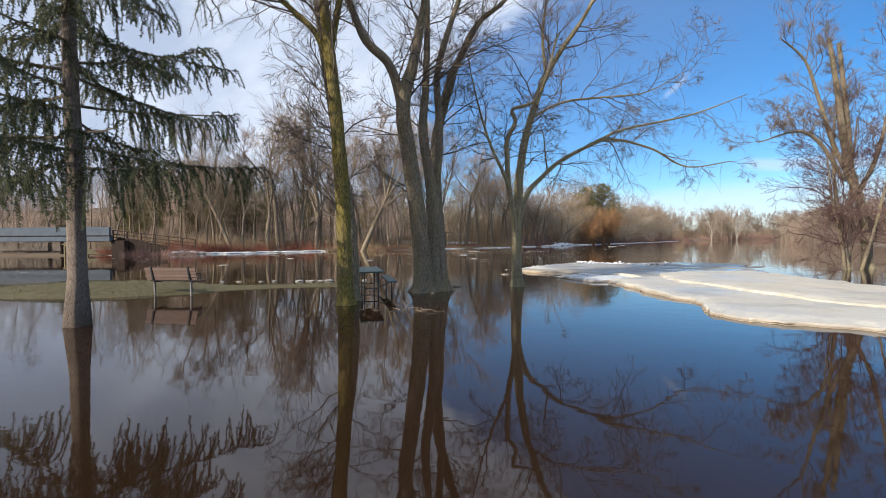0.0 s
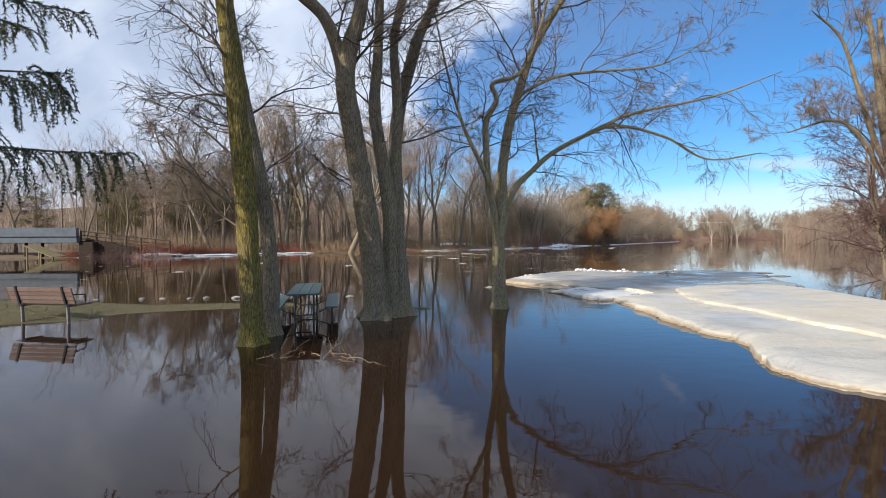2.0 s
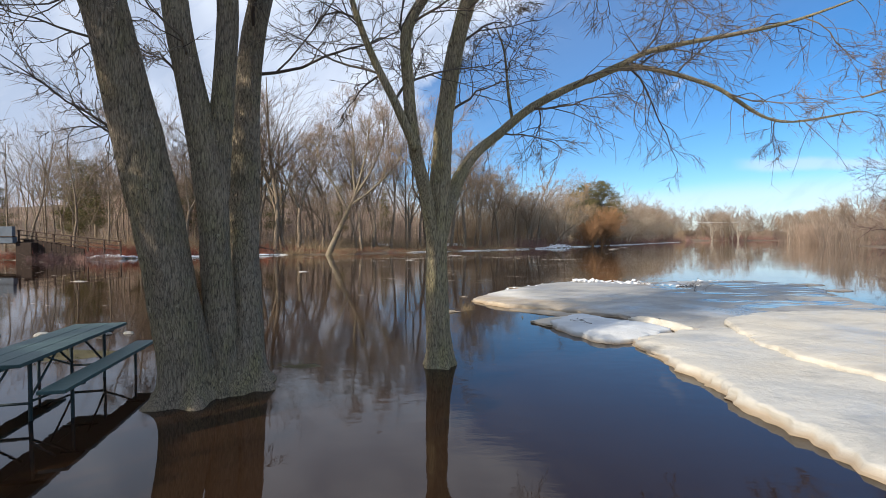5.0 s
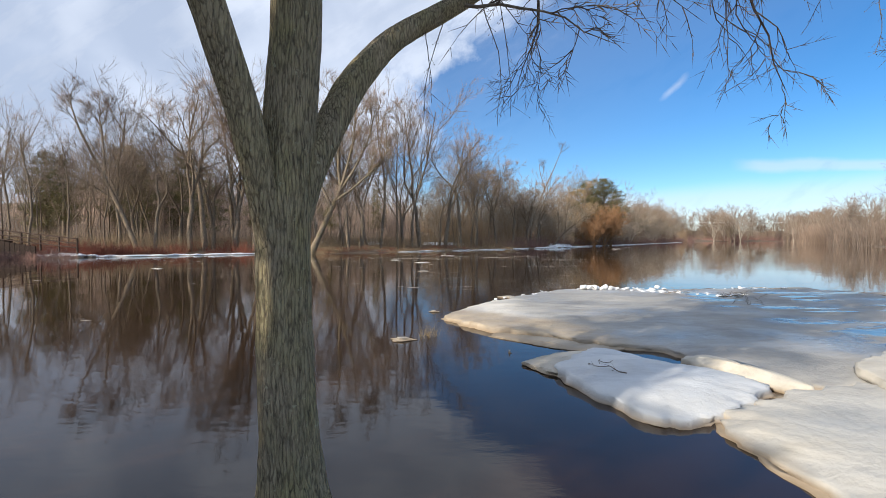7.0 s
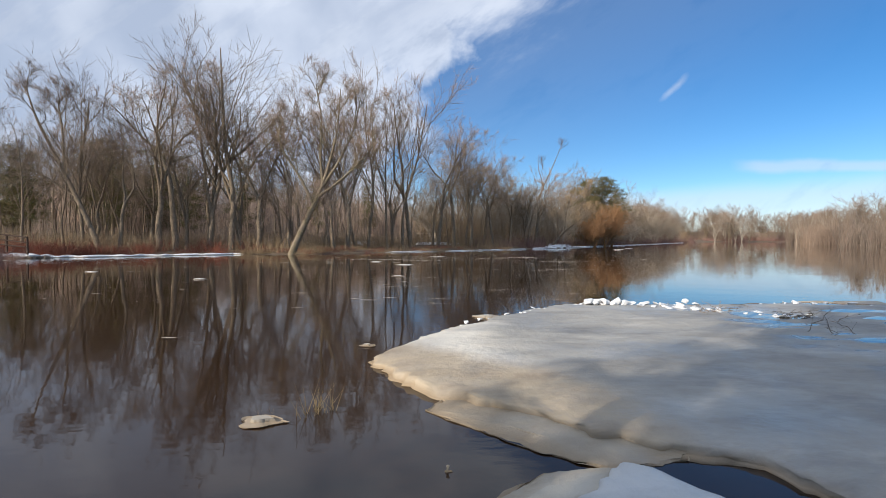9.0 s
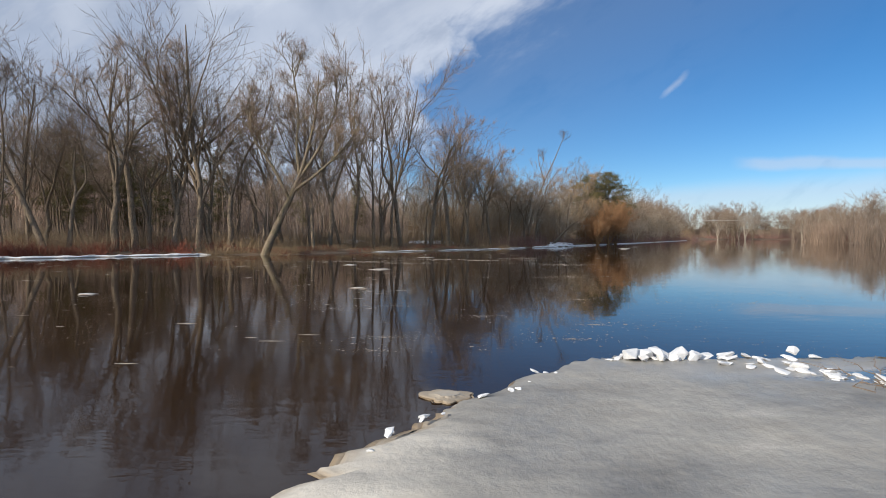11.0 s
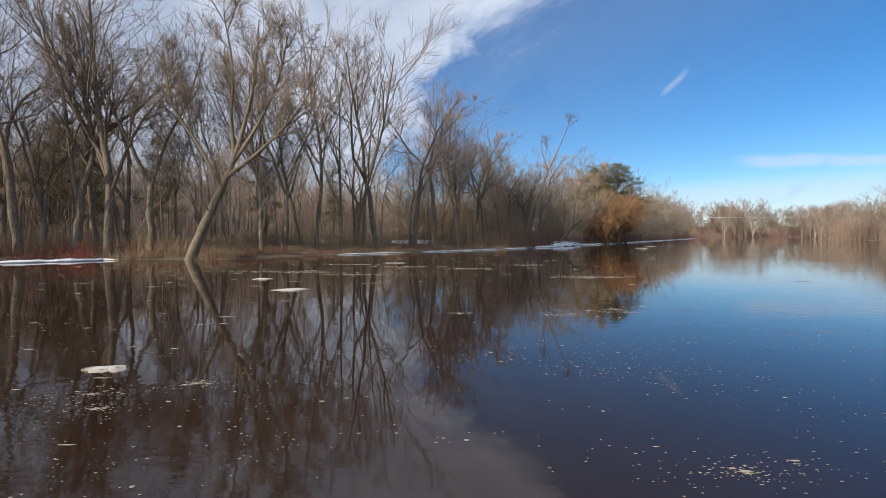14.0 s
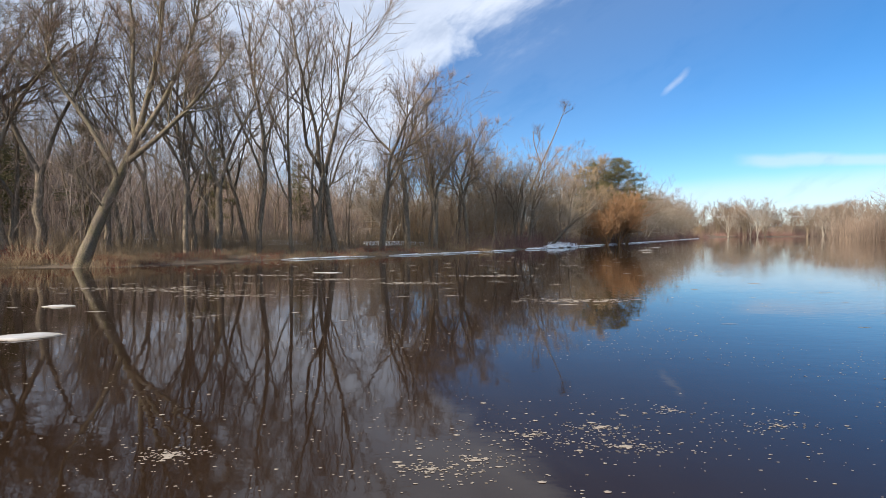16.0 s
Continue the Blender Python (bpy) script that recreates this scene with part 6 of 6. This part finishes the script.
spread_brush(brush("dense thicket of bare stems on the wooded hill", M_TWIG_FAR, 7, 6.0, 2.5, 6.0, 110, 0.028, 0.22), along_shore(0.3, 15.6, 170, 38, 90, rnd), rnd, (0.8, 1.5))


spread_brush(brush("dense tan thicket on the bank at the river bend", M_TWIG_TAN, 8, 3.5, 1.6, 7.5, 150, 0.022, 0.2), along_shore(12.9, 16.8, 46, 2.5, 22, rnd), rnd, (0.55, 1.1))
spread_brush(brush("grey-brown thicket at the river bend", M_TWIG_HAZE, 9, 3.5, 1.6, 9.0, 130, 0.026, 0.16), along_shore(13.2, 17.2, 46, 5, 26, rnd), rnd, (0.6, 1.15))
spread_brush(brush("russet waterside brush at the river bend", M_TWIG_RUSSET, 10, 2.5, 0.9, 2.6, 150, 0.016, 0.35), along_shore(13.0, 17.4, 50, 0.6, 4, rnd), rnd, (0.5, 1.1))


# ---- distant banks ----
rnd = random.Random(23)
far_places = []
for j in range(90):
    far_places.append((175 + 190 * j / 90 + rnd.uniform(-4, 4), 362 + 35 * math.sin(j * 0.2) + rnd.uniform(0, 40), rnd.uniform(16, 26)))
for j in range(40):
    far_places.append((100 + 90 * j / 40 + rnd.uniform(-3, 3), 212 + 150 * j / 40 + rnd.uniform(4, 24), rnd.uniform(12, 18)))
for j in range(34):
    k = j / 33
    far_places.append((96 + 110 * k + rnd.uniform(3, 16), 88 + 190 * k + rnd.uniform(-5, 5), rnd.uniform(10, 15)))
for j, (x, y, h) in enumerate(far_places):
    plant(far_protos[j % 3], x, y, h, 10, rnd.uniform(0, 360), "trees on the distant bank")
far_brush = brush("distant russet brush on the river bank", M_TWIG_RUSSET, 6, 6.0, 2.0, 3.2, 150, 0.05)
spread_brush(brush("distant grey-brown thicket behind the bank", M_TWIG_HAZE, 11, 8.0, 2.5, 9.0, 210, 0.06, 0.16), [(x + rnd.uniform(-4, 4), y + rnd.uniform(4, 16)) for x, y, h in far_places if shore_offset(x, y) > 3], rnd, (0.6, 1.15))
spread_brush(far_brush, [(x + rnd.uniform(-6, 6), y - rnd.uniform(0, 6), ) for x, y, h in far_places if shore_offset(x, y) > 3], rnd, (0.8, 1.6))


# ---- bridge ----
bridge = thing("footbridge", (-48.5, 51.6, 0), "blue-grey painted steel bridge over a side channel with dark timber abutment", "bridge")
g = Geo()
g.box((0, 0, 2.85), (19, 0.35, 0.95), None, 0.02)
part("girder", g, M_CONCRETE, bridge)
g = Geo()
g.box((0, 0.1, 2.0), (19, 0.5, 0.62), None, 0.02)
part("lower_girder", g, M_CONCRETE, bridge)
g = Geo()
g.box((0, 2.0, 1.75), (19, 3.6, 0.2))
part("deck", g, M_BRIDGE_DARK, bridge)
g = Geo()
g.box((0, -0.02, 2.33), (19.1, 0.42, 0.07))
part("ledge", g, M_BRIDGE_DARK, bridge)
g = Geo()
g.box((10.2, 1.9, 0.65), (1.6, 3.4, 2.2), None, 0.05)
part("abutment", g, M_BRIDGE_DARK, bridge)
for x in (-7.2, -4.6, 3.2, 5.0):
    g = Geo()
    g.tube([(x, 0.6, -1), (x + 0.1, 0.6, 1.7)], [0.17, 0.15], 10)
    part("pile", g, M_BRIDGE_DARK, bridge)

wingwall = new("retaining_wall", None)
tagged(wingwall, "dark brown timber retaining bank beside the bridge", "retaining wall")
for k in range(13):
    g = Geo()
    x0, top = -38.6 + 0.44 * k, 2.15 - 0.085 * k
    g.box((x0, 52.45 + 0.02 * k, top / 2 - 0.3), (0.455, 0.14, top + 0.6))
    part("plank", g, M_BRIDGE_DARK, wingwall)

fence = thing("rail_fence", (0, 0, 0), "weathered brown timber rail fence sloping down from the bridge", "fence")
posts = [(-39.2 + 1.45 * k, 52.3 + 0.30 * k, 2.95 - 0.19 * k) for k in range(7)]
for x, y, z in posts:
    g = Geo()
    g.box((x, y, z - 0.7), (0.13, 0.13, 1.5), None, 0.01)
    part("post", g, M_FENCE, fence)
for (x0, y0, z0), (x1, y1, z1) in zip(posts, posts[1:]):
    for dz in (0.02, -0.42, -0.82):
        g = Geo()
        g.tube([(x0, y0 - 0.09, z0 + dz), (x1, y1 - 0.09, z1 + dz)], [0.055, 0.055], 6)
        part("rail", g, M_FENCE, fence)

dock = thing("wooden_ramp", (-40.7, 49.6, 0), "small yellowed wooden ramp below the bridge", "ramp")
for k in range(7):
    g = Geo()
    g.box((-1.35 + 0.42 * k, 0, 1.32 - 0.17 * k), (0.43, 1.8, 0.06), Matrix.Rotation(radians(22), 3, "Y"))
    part("plank", g, M_PLATFORM, dock)
for x, top in ((-1.35, 1.28), (0.1, 0.68)):
    for y in (-0.7, 0.7):
        g = Geo()
        g.tube([(x, y, -0.8), (x, y, top)], [0.08, 0.08], 8)
        part("post", g, M_PLATFORM, dock)

house = thing("distant_house", (282, 400, ground_z(282, 400)), "small pale house on the distant wooded hill", "house")
g = Geo()
g.box((0, 0, 8.4), (6, 5, 3.4))
part("wall", g, M_HOUSE, house)
g = Geo()
g.v = [(-3.4, -3, 10.05), (3.4, -3, 10.05), (3.4, 3, 10.05), (-3.4, 3, 10.05), (-3.4, 0, 11.6), (3.4, 0, 11.6)]
g.f = [(0, 1, 5, 4), (2, 3, 4, 5), (0, 4, 3), (1, 2, 5), (0, 3, 2, 1)]
part("roof", g, M_ROOF, house)

cable = thing("overhead_cable", (0, 0, 0), "pale cable strung low across the river between two poles", "cable")
g = Geo()
g.tube([Vector((140 + 165 * k / 12, 351, 15.6 - 1.4 * math.sin(math.pi * k / 12))) for k in range(13)], [0.08] * 13, 5)
part("wire", g, M_HOUSE, cable)
for x in (140, 305):
    g = Geo()
    g.tube([(x, 351, -1.0), (x, 351, 15.8)], [0.13, 0.10], 8)
    part("pole", g, M_BARK_FAR, cable)
